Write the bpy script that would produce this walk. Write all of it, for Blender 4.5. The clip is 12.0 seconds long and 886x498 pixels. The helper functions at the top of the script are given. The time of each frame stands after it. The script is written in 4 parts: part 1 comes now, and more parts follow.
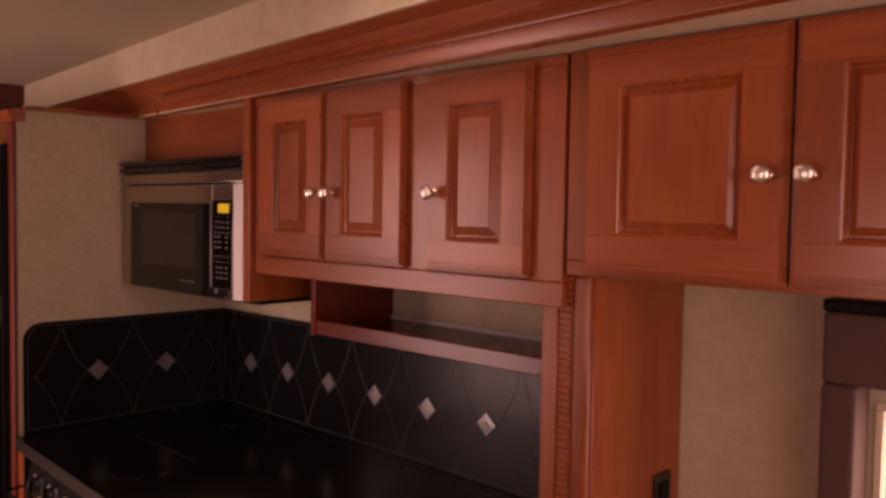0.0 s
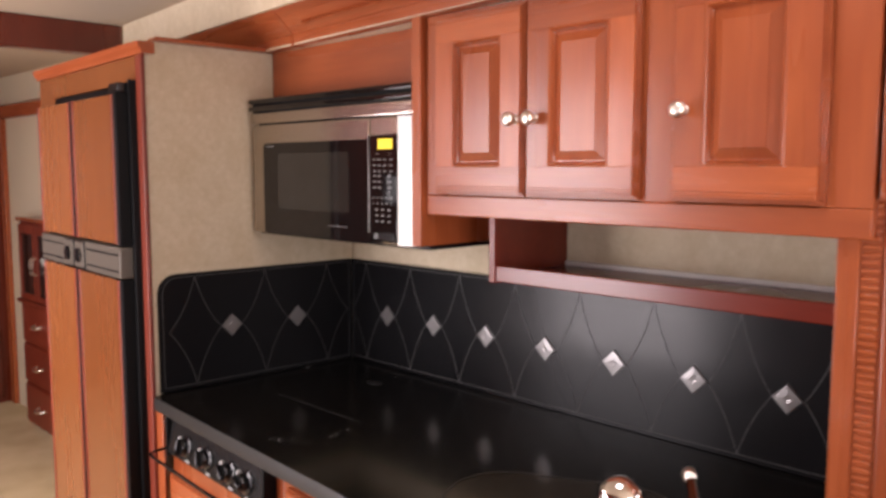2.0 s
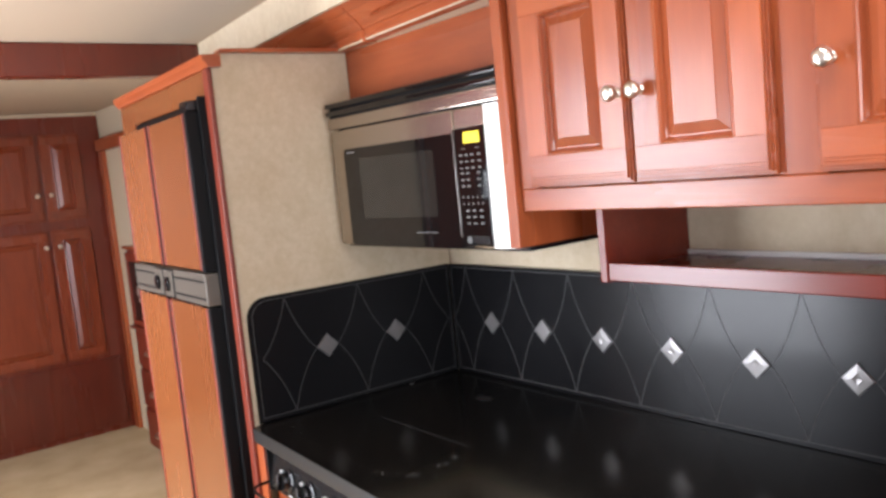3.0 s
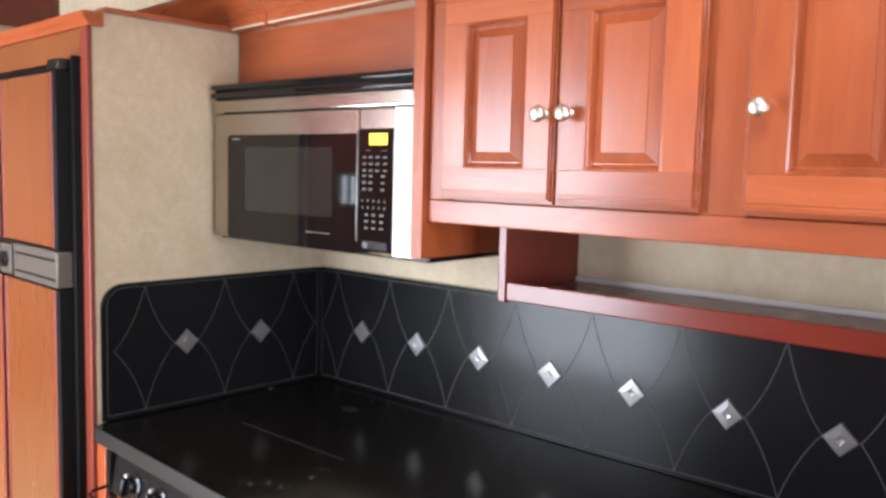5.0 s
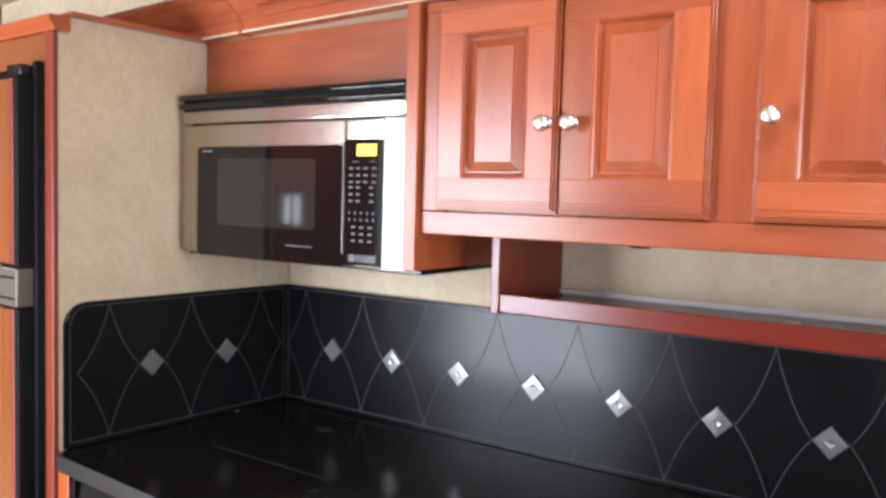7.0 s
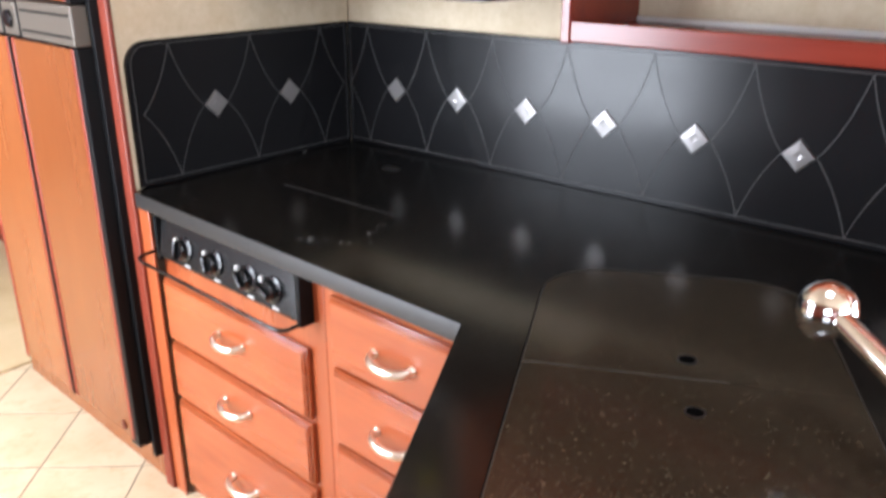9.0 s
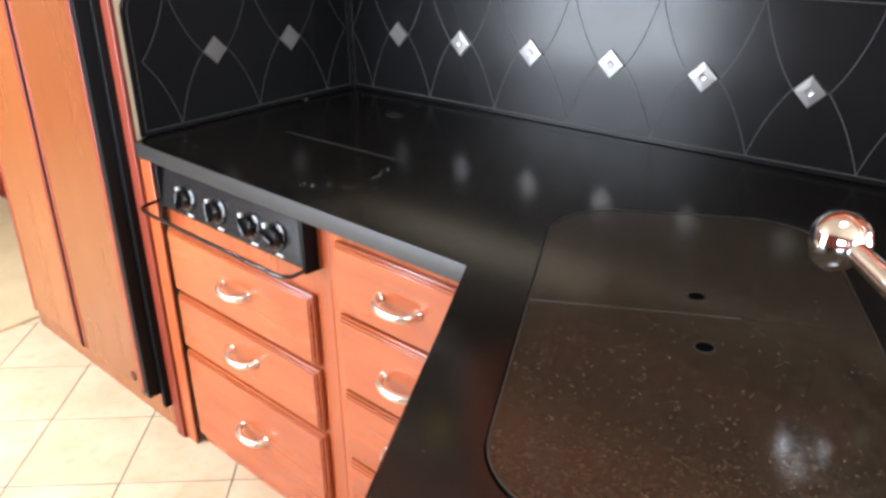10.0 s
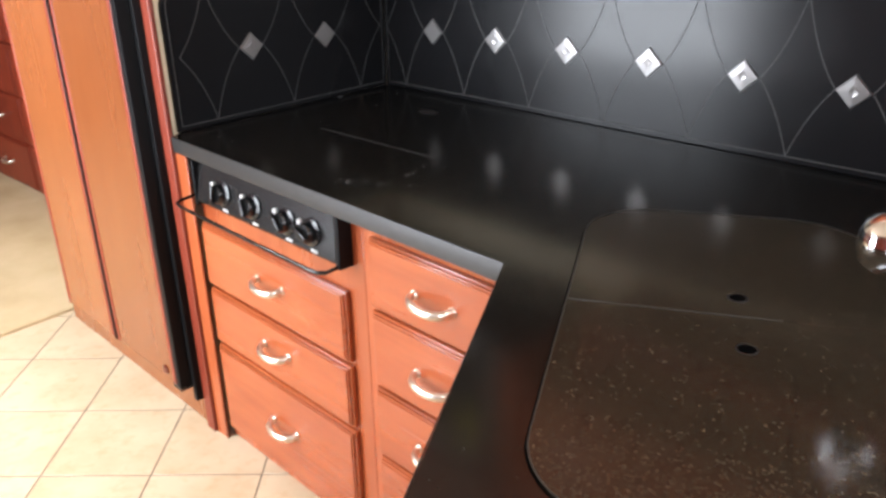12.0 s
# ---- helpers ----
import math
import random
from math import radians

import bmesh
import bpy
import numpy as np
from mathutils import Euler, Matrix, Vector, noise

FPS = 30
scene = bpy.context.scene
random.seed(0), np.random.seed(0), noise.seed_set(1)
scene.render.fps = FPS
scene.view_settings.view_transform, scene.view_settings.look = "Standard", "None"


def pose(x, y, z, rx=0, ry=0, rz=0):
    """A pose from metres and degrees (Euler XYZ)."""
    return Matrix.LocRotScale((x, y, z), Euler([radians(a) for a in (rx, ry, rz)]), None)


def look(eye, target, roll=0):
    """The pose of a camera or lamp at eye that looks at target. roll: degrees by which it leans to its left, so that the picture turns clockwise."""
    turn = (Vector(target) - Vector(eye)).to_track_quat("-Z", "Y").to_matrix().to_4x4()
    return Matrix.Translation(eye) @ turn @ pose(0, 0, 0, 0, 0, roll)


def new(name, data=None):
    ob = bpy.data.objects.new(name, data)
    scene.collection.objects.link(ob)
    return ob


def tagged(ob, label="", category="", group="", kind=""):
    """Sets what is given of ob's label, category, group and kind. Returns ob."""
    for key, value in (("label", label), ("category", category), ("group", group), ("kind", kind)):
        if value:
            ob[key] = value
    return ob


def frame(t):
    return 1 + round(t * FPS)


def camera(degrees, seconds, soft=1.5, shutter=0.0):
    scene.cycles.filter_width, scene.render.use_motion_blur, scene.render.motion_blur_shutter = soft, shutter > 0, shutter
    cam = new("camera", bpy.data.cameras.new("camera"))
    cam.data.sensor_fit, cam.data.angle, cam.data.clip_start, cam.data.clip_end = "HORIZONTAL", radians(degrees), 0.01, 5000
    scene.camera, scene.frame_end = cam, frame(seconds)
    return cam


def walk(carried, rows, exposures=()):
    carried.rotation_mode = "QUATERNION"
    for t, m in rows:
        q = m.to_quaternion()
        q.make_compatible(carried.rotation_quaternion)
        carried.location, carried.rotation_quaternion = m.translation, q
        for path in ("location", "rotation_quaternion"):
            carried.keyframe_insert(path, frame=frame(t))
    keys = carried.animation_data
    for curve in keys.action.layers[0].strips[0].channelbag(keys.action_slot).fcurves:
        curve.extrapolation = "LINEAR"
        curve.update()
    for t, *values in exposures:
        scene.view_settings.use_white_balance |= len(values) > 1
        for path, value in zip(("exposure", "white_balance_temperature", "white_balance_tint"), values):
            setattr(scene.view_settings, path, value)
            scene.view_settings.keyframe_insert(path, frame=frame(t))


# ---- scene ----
cam = camera(57.0, 12.0, soft=3.0, shutter=0.4)
PATH = [
    (0, (2.763, -1.679, 1.654), (1.386, -0.232, 1.557), 0.9),
    (0.5, (2.663, -1.731, 1.646), (1.284, -0.286, 1.534), 0.4),
    (1, (2.547, -1.763, 1.631), (1.221, -0.271, 1.507), 1.1),
    (1.5, (2.43, -1.82, 1.617), (1.077, -0.353, 1.478), -0.7),
    (2, (2.304, -1.797, 1.582), (0.882, -0.404, 1.386), -0.0),
    (2.5, (2.195, -1.675, 1.581), (0.708, -0.362, 1.32), -2.3),
    (3, (2.148, -1.63, 1.585), (0.557, -0.435, 1.384), -5.6),
    (3.5, (2.104, -1.635, 1.575), (0.608, -0.328, 1.344), -4.4),
    (5.3, (1.975, -1.725, 1.58), (0.714, -0.181, 1.413), 2.1),
    (5.5, (1.959, -1.734, 1.58), (0.733, -0.161, 1.433), 2.4),
    (6, (1.904, -1.785, 1.561), (0.742, -0.161, 1.442), 2.9),
    (6.5, (1.876, -1.788, 1.556), (0.738, -0.148, 1.434), 1.8),
    (6.7, (1.866, -1.794, 1.552), (0.72, -0.16, 1.429), 1.6),
    (8.3, (1.849, -1.784, 1.534), (0.656, -0.213, 1.201), 1.3),
    (8.5, (1.855, -1.755, 1.53), (0.646, -0.224, 1.087), 0.9),
    (9, (1.836, -1.749, 1.5), (0.639, -0.316, 0.783), 0.0),
    (9.5, (1.832, -1.743, 1.474), (0.644, -0.356, 0.659), -1.1),
    (10, (1.832, -1.742, 1.469), (0.649, -0.35, 0.653), -1.0),
    (10.5, (1.825, -1.745, 1.464), (0.633, -0.368, 0.637), -1.1),
    (11, (1.821, -1.752, 1.462), (0.613, -0.386, 0.641), -0.9),
    (11.5, (1.816, -1.756, 1.464), (0.597, -0.401, 0.64), -0.8),
    (12, (1.815, -1.752, 1.464), (0.587, -0.401, 0.648), -1.0),
]
walk(cam, [(t, look(eye, target, roll)) for t, eye, target, roll in PATH],
     exposures=[(0.0, -2.45, 9500, 70), (0.8, -2.12, 8700, 64), (1.5, -1.28, 7200, 42), (2.2, -0.70, 6320, 21), (2.7, -0.50, 5850, 15), (3.1, -0.30, 5750, 12), (5.5, -0.22, 5580, 11), (8.3, -0.12, 5500, 11), (9.2, 0.15, 5560, 10), (10.7, 0.19, 5540, 7), (12.0, 0.04, 5720, 9)])

# ---------------------------------------------------------------- light
world = bpy.data.worlds.new("world")
scene.world = world
world.use_nodes = True
sky = world.node_tree.nodes.new("ShaderNodeTexSky")
sky.sky_type, sky.sun_disc = "NISHITA", False
sky.sun_elevation, sky.sun_rotation = radians(55), radians(24)
world.node_tree.links.new(sky.outputs[0], world.node_tree.nodes["Background"].inputs[0])
world.node_tree.nodes["Background"].inputs[1].default_value = 0.12

sun = new("sun", bpy.data.lights.new("sun", "SUN"))
sun.data.energy, sun.data.angle, sun.data.color = 3.0, radians(0.5), (1, 0.95, 0.88)
sun.matrix_world = look((4, 9, 14), (0, 0, 0))


def window_light(name, eye, target, w, h, watts, colour=(1.0, 0.97, 0.93)):
    lamp = new(name, bpy.data.lights.new(name, "AREA"))
    lamp.data.shape, lamp.data.size, lamp.data.size_y = "RECTANGLE", w, h
    lamp.data.energy, lamp.data.color = watts, colour
    lamp.matrix_world = look(eye, target)
    return lamp


window_light("daylight_window_side", (-0.51, -2.56, 1.17), (-0.51, 0, 1.17), 1.12, 1.60, 138)
# assumed windscreen, never in view; strength set to light the right side
window_light("daylight_window_front", (3.94, -1.3, 1.45), (0, -1.3, 1.3), 1.6, 0.9, 80)
window_light("daylight_window_dinette", (2.85, 0.06, 1.02), (2.85, -3, 0.8), 1.05, 0.52, 38)
# added, unseen source: lifts the shelf nook and the right-hand cabinets
window_light("daylight_window_sofa", (2.15, -2.56, 1.45), (2.15, 0, 1.40), 0.80, 0.50, 26)
window_light("daylight_window_small", (-1.77, -2.56, 1.445), (-1.77, 0, 1.445), 0.17, 0.20, 2)
# unseen overhead light, inferred from the soft shadow under the spray head
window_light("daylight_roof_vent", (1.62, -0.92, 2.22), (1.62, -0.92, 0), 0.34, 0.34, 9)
# added fill without a seen source, brightens the far bedroom
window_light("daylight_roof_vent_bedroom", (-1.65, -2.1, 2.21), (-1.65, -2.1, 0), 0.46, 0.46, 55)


# ---------------------------------------------------------------- materials
def material(name, colour, rough=0.5, metal=0.0, coat=0.0):
    m = bpy.data.materials.new(name)
    m.use_nodes = True
    b = m.node_tree.nodes["Principled BSDF"]
    b.inputs["Base Color"].default_value = (*colour, 1)
    b.inputs["Roughness"].default_value = rough
    b.inputs["Metallic"].default_value = metal
    b.inputs["Coat Weight"].default_value = coat
    b.inputs["Coat Roughness"].default_value = 0.22
    return m


def add(m, kind, **values):
    n = m.node_tree.nodes.new(kind)
    for key, v in values.items():
        n.inputs[key.replace("_", " ")].default_value = v
    return n


def join(m, a, b):
    m.node_tree.links.new(a, b)


def coords(m, scale=(1, 1, 1)):
    """Object coordinates, shifted at random from piece to piece."""
    tc, info = add(m, "ShaderNodeTexCoord"), add(m, "ShaderNodeObjectInfo")
    shift = add(m, "ShaderNodeVectorMath")
    shift.operation = "MULTIPLY_ADD"
    join(m, info.outputs["Random"], shift.inputs[0])
    shift.inputs[1].default_value = (7.3, 5.1, 9.7)
    join(m, tc.outputs["Object"], shift.inputs[2])
    mp = add(m, "ShaderNodeMapping")
    mp.inputs["Scale"].default_value = scale
    join(m, shift.outputs[0], mp.inputs["Vector"])
    return mp.outputs[0], info.outputs["Random"]


def ramp(m, fac, stops):
    r = add(m, "ShaderNodeValToRGB")
    e = r.color_ramp.elements
    while len(e) < len(stops):
        e.new(0.5)
    for s, (p, c) in zip(e, stops):
        s.position, s.color = p, (*c, 1)
    join(m, fac, r.inputs[0])
    return r.outputs[0]


def noise_tex(m, vec, scale, detail=4.0, rough=0.55):
    n = add(m, "ShaderNodeTexNoise", Scale=scale, Detail=detail, Roughness=rough)
    join(m, vec, n.inputs["Vector"])
    return n.outputs["Fac"]


def bump(m, height, strength, distance):
    b = add(m, "ShaderNodeBump", Strength=strength, Distance=distance)
    join(m, height, b.inputs["Height"])
    join(m, b.outputs[0], m.node_tree.nodes["Principled BSDF"].inputs["Normal"])


def blend(m, a, b, fac, mode="MIX"):
    x = m.node_tree.nodes.new("ShaderNodeMix")
    x.data_type, x.blend_type = "RGBA", mode
    for sock, v in ((x.inputs[0], fac), (x.inputs[6], a), (x.inputs[7], b)):
        if isinstance(v, (int, float)):
            sock.default_value = v
        elif isinstance(v, tuple):
            sock.default_value = (*v, 1)
        else:
            join(m, v, sock)
    return x.outputs[2]


def wood(name, axis, dark=(0.19, 0.030, 0.008), light=(0.36, 0.088, 0.0265), rough=0.24, coat=0.08, grain=0.5):
    m = material(name, light, rough, 0, coat)
    m.node_tree.nodes["Principled BSDF"].inputs["Coat Roughness"].default_value = 0.14
    s = [14.0, 14.0, 14.0]
    s[axis] = 0.9
    vec, rnd = coords(m, s)
    fine = noise_tex(m, vec, 6.0, 3.0, 0.5)
    vec2, _ = coords(m, [v * 0.25 for v in s])
    broad = noise_tex(m, vec2, 2.2, 3.0)
    mid = tuple(a * 0.3 * grain + b * (1 - 0.3 * grain) for a, b in zip(dark, light))
    col = ramp(m, fine, ((0.3, mid), (0.52, light), (0.75, tuple(c * 1.08 for c in light))))
    vec3, _ = coords(m, [v ** 0.5 for v in s])
    cloud = noise_tex(m, vec3, 4.0, 3.0)
    col = blend(m, col, dark, ramp(m, cloud, ((0.42, (0, 0, 0)), (0.75, (0.42, 0.42, 0.42)))))
    col = blend(m, col, dark, ramp(m, broad, ((0.45, (0, 0, 0)), (0.85, (0.34, 0.34, 0.34)))))
    tone = ramp(m, rnd, ((0.0, (0.82, 0.80, 0.80)), (1.0, (1.12, 1.15, 1.15))))
    col = blend(m, col, tone, 1.0, "MULTIPLY")
    b = m.node_tree.nodes["Principled BSDF"]
    join(m, col, b.inputs["Base Color"])
    r = add(m, "ShaderNodeMapRange", To_Min=rough - 0.05, To_Max=rough + 0.12)
    join(m, broad, r.inputs[0])
    join(m, r.outputs[0], b.inputs["Roughness"])
    bump(m, fine, 0.025 * grain, 0.001)
    return m


WOOD_X, WOOD_Y, WOOD_Z = (wood(f"cherry_wood_{n}", a) for n, a in (("x", 0), ("y", 1), ("z", 2)))
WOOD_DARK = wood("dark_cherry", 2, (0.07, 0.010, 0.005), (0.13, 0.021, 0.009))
# shelf cherry, its colour lowered for the weaker light under the cabinet
WOOD_SHELF = wood("dimmed_shelf_cherry", 0, (0.09, 0.012, 0.007), (0.17, 0.022, 0.010), 0.20, 0.0)
WOOD_LAM = wood("fridge_laminate", 2, (0.175, 0.052, 0.0145), (0.205, 0.066, 0.0200), 0.22, 0.12, 0.05)
WOOD_RED = wood("red_cherry", 2, (0.10, 0.012, 0.004), (0.18, 0.026, 0.009), 0.42, 0.0)

WALLPAPER = material("beige_wallpaper", (0.52, 0.44, 0.31), 0.85)
v_, r_ = coords(WALLPAPER)
n1, n2 = noise_tex(WALLPAPER, v_, 38, 5, 0.7), noise_tex(WALLPAPER, v_, 220, 3)
c_ = ramp(WALLPAPER, n1, ((0.3, (0.53, 0.435, 0.295)), (0.55, (0.59, 0.495, 0.35)), (0.75, (0.64, 0.55, 0.41))))
c_ = blend(WALLPAPER, c_, (0.47, 0.37, 0.23), ramp(WALLPAPER, noise_tex(WALLPAPER, v_, 11, 3, 0.6), ((0.45, (0, 0, 0)), (0.72, (0.5, 0.5, 0.5)))))
join(WALLPAPER, c_, WALLPAPER.node_tree.nodes["Principled BSDF"].inputs["Base Color"])
bump(WALLPAPER, n2, 0.15, 0.0015)

CEILING = material("cream_ceiling_cloth", (0.46, 0.37, 0.265), 0.9)
v_, r_ = coords(CEILING)
bump(CEILING, noise_tex(CEILING, v_, 160, 3), 0.2, 0.002)
CREAM = material("cream_paint", (0.66, 0.58, 0.42), 0.6)

LAMINATE = material("black_laminate", (0.009, 0.009, 0.010), 0.16)
v_, r_ = coords(LAMINATE)
mr = add(LAMINATE, "ShaderNodeMapRange", To_Min=0.12, To_Max=0.20)
join(LAMINATE, noise_tex(LAMINATE, v_, 9, 4), mr.inputs[0])
join(LAMINATE, mr.outputs[0], LAMINATE.node_tree.nodes["Principled BSDF"].inputs["Roughness"])
LAMINATE.node_tree.nodes["Principled BSDF"].inputs["Specular IOR Level"].default_value = 0.44
COVER = material("brown_black_cover", (0.02, 0.015, 0.012), 0.17)
COVER.node_tree.nodes["Principled BSDF"].inputs["Specular IOR Level"].default_value = 0.5
def granules(m, scale, stops):
    """Stone-like grains: a tone of its own for each small cell, over a slow drift."""
    vec, _ = coords(m)
    vo = add(m, "ShaderNodeTexVoronoi", Scale=scale)
    join(m, vec, vo.inputs["Vector"])
    sep = add(m, "ShaderNodeSeparateColor")
    join(m, vo.outputs["Color"], sep.inputs[0])
    mx = add(m, "ShaderNodeMix")
    mx.inputs[0].default_value = 0.12
    join(m, sep.outputs[0], mx.inputs[2])
    join(m, noise_tex(m, vec, 60, 4), mx.inputs[3])
    join(m, ramp(m, mx.outputs[0], stops), m.node_tree.nodes["Principled BSDF"].inputs["Base Color"])


granules(COVER, 360, ((0.12, (0.0095, 0.0074, 0.0050)), (0.40, (0.0165, 0.0128, 0.0082)), (0.66, (0.0235, 0.0180, 0.0115)), (0.86, (0.031, 0.0240, 0.0150)), (0.92, (0.034, 0.0255, 0.0158)), (0.94, (0.060, 0.046, 0.029))))
granules(LAMINATE, 360, ((0.2, (0.0036, 0.0033, 0.0031)), (0.66, (0.0068, 0.0059, 0.0050)), (0.88, (0.0100, 0.0083, 0.0066)), (0.925, (0.012, 0.0095, 0.0072)), (0.94, (0.026, 0.021, 0.014))))
SPLASH = material("black_backsplash", (0.0078, 0.0078, 0.0086), 0.2)
SPLASH.node_tree.nodes["Principled BSDF"].inputs["Specular IOR Level"].default_value = 0.24
v_, r_ = coords(SPLASH)
sp = noise_tex(SPLASH, v_, 120, 4)
mr = add(SPLASH, "ShaderNodeMapRange", To_Min=0.17, To_Max=0.26)
join(SPLASH, noise_tex(SPLASH, v_, 14, 4), mr.inputs[0])
join(SPLASH, mr.outputs[0], SPLASH.node_tree.nodes["Principled BSDF"].inputs["Roughness"])
bump(SPLASH, sp, 0.05, 0.001)
GROOVE = material("grey_groove", (0.050, 0.049, 0.048), 0.6)
DIAMOND = material("pearl_glass", (0.24, 0.23, 0.226), 0.30, 0.55)
EDGE = material("counter_edge", (0.013, 0.0115, 0.0105), 0.42)
v_, r_ = coords(EDGE, (3, 3, 24))
join(EDGE, ramp(EDGE, noise_tex(EDGE, v_, 14, 5, 0.7), ((0.35, (0.008, 0.0072, 0.0066)), (0.6, (0.015, 0.0132, 0.012)), (0.78, (0.034, 0.030, 0.026)))), EDGE.node_tree.nodes["Principled BSDF"].inputs["Base Color"])
STEEL = material("brushed_steel", (0.47, 0.42, 0.37), 0.34, 1.0)
v_, r_ = coords(STEEL, (3, 3, 260))
sn = noise_tex(STEEL, v_, 3, 4)
mr = add(STEEL, "ShaderNodeMapRange", To_Min=0.17, To_Max=0.25)
join(STEEL, sn, mr.inputs[0])
join(STEEL, mr.outputs[0], STEEL.node_tree.nodes["Principled BSDF"].inputs["Roughness"])
STEEL_DULL = material("satin_steel_edge", (0.23, 0.215, 0.20), 0.36, 1.0)
CHROME = material("chrome", (0.90, 0.90, 0.90), 0.09, 1.0)
NICKEL = material("satin_nickel", (0.80, 0.74, 0.64), 0.30, 1.0)
BLACK = material("black_plastic", (0.006, 0.006, 0.0065), 0.22)
BLACK_MATT = material("matt_black", (0.0045, 0.0045, 0.005), 0.5)
BLACK_MATT.node_tree.nodes["Principled BSDF"].inputs["Specular IOR Level"].default_value = 0.12
# flat near-black that paints the shade inside open gaps and holes
VOID = material("dark_gap", (0.002, 0.002, 0.002), 1.0)
VOID.node_tree.nodes["Principled BSDF"].inputs["Specular IOR Level"].default_value = 0.0
GLASS_BLACK = material("black_glass", (0.006, 0.0055, 0.0055), 0.05)
SCREEN = material("window_mesh", (0.020, 0.0185, 0.016), 0.06)
GREY = material("bronze_grey_band", (0.105, 0.090, 0.072), 0.38, 0.2)
PANEL = material("worn_black_enamel", (0.0095, 0.009, 0.0088), 0.26)
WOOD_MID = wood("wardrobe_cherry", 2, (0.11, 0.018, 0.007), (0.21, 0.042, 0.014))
LEGEND = material("pale_print", (0.125, 0.125, 0.122), 0.6)
MARK = material("white_print", (0.55, 0.55, 0.54), 0.5)
SEAM = material("thin_seam", (0.026, 0.024, 0.023), 0.5)
# pale tone painted in for light caught on the sink cover's edges
GLINT = material("cover_edge_glint", (0.036, 0.032, 0.027), 0.4)
DISPLAY = material("yellow_display", (0.75, 0.62, 0.02), 0.4)
DISPLAY.node_tree.nodes["Principled BSDF"].inputs["Emission Color"].default_value = (1.0, 0.80, 0.02, 1)
DISPLAY.node_tree.nodes["Principled BSDF"].inputs["Emission Strength"].default_value = 0.9
TILE = material("cream_floor_tile", (0.62, 0.50, 0.33), 0.35)
v_, r_ = coords(TILE)
n1, n2 = noise_tex(TILE, v_, 5, 5), noise_tex(TILE, v_, 26, 4)
c_ = ramp(TILE, n1, ((0.3, (0.49, 0.375, 0.23)), (0.6, (0.58, 0.475, 0.32))))
c_ = blend(TILE, c_, (0.46, 0.31, 0.16), ramp(TILE, n2, ((0.52, (0, 0, 0)), (0.78, (0.65, 0.65, 0.65)))))
join(TILE, c_, TILE.node_tree.nodes["Principled BSDF"].inputs["Base Color"])
GROUT = material("dark_grout", (0.11, 0.090, 0.068), 0.9)
CARPET = material("beige_carpet", (0.55, 0.42, 0.24), 0.95)
v_, r_ = coords(CARPET)
n1 = noise_tex(CARPET, v_, 300, 3)
join(CARPET, ramp(CARPET, noise_tex(CARPET, v_, 4, 4), ((0.3, (0.42, 0.315, 0.165)), (0.7, (0.54, 0.42, 0.245)))), CARPET.node_tree.nodes["Principled BSDF"].inputs["Base Color"])
bump(CARPET, n1, 0.5, 0.004)
BLIND = material("window_shade_fabric", (0.085, 0.040, 0.030), 0.85)
WHITE = material("white_plastic", (0.75, 0.74, 0.70), 0.4)

# ---------------------------------------------------------------- building helpers
ROOM = Matrix.Identity(4)
# the base units, fridge and floor run a little askew to the back wall
BASE = pose(0, -0.735, 0, 0, 0, -2.9)
ORIGIN = {}


def thing(name, at, frame_m=ROOM, label="", category="", group="", kind=""):
    ob = new(name)
    ob.empty_display_size = 0.05
    ob.matrix_world = frame_m @ Matrix.Translation(at)
    ORIGIN[ob.name] = Vector(at)
    return tagged(ob, label, category, group, kind)


def part(name, bm, mat, parent=None, label="", smooth=True):
    """One mesh object from a bmesh in its frame's coordinates."""
    off = ORIGIN[parent.name] if parent else Vector((0, 0, 0))
    bm.transform(Matrix.Translation(-off))
    me = bpy.data.meshes.new(name)
    bmesh.ops.recalc_face_normals(bm, faces=bm.faces)
    bm.to_mesh(me)
    round_faces = [f.smooth and smooth for f in bm.faces]
    bm.free()
    me.set_sharp_from_angle(angle=radians(32))
    me.polygons.foreach_set("use_smooth", round_faces)
    me.materials.append(mat)
    ob = new(name, me)
    if parent:
        ob.parent = parent
        ORIGIN[ob.name] = off
    return tagged(ob, label)


def solid(name, bm, mat, frame_m=ROOM, label="", category="", group="", kind=""):
    """A top-level thing that is one mesh."""
    ob = part(name, bm, mat)
    ob.matrix_world = frame_m
    ORIGIN[ob.name] = Vector((0, 0, 0))
    return tagged(ob, label, category, group, kind)


def box(x0, x1, y0, y1, z0, z1, bevel=0.0, seg=2, bm=None):
    bm = bm or bmesh.new()
    m = Matrix.Translation(((x0 + x1) / 2, (y0 + y1) / 2, (z0 + z1) / 2)) @ Matrix.Diagonal((abs(x1 - x0), abs(y1 - y0), abs(z1 - z0), 1))
    g = bmesh.ops.create_cube(bm, size=1, matrix=m)
    if bevel:
        edges = {e for v in g["verts"] for e in v.link_edges}
        made = bmesh.ops.bevel(bm, geom=list(edges), offset=bevel, segments=seg, affect="EDGES", profile=0.5)
        bm.normal_update()
        for f in made["faces"]:
            f.smooth = f.calc_area() < 8 * bevel * max(abs(x1 - x0), abs(y1 - y0), abs(z1 - z0)) and max(abs(c) for c in f.normal) < 0.999
    return bm


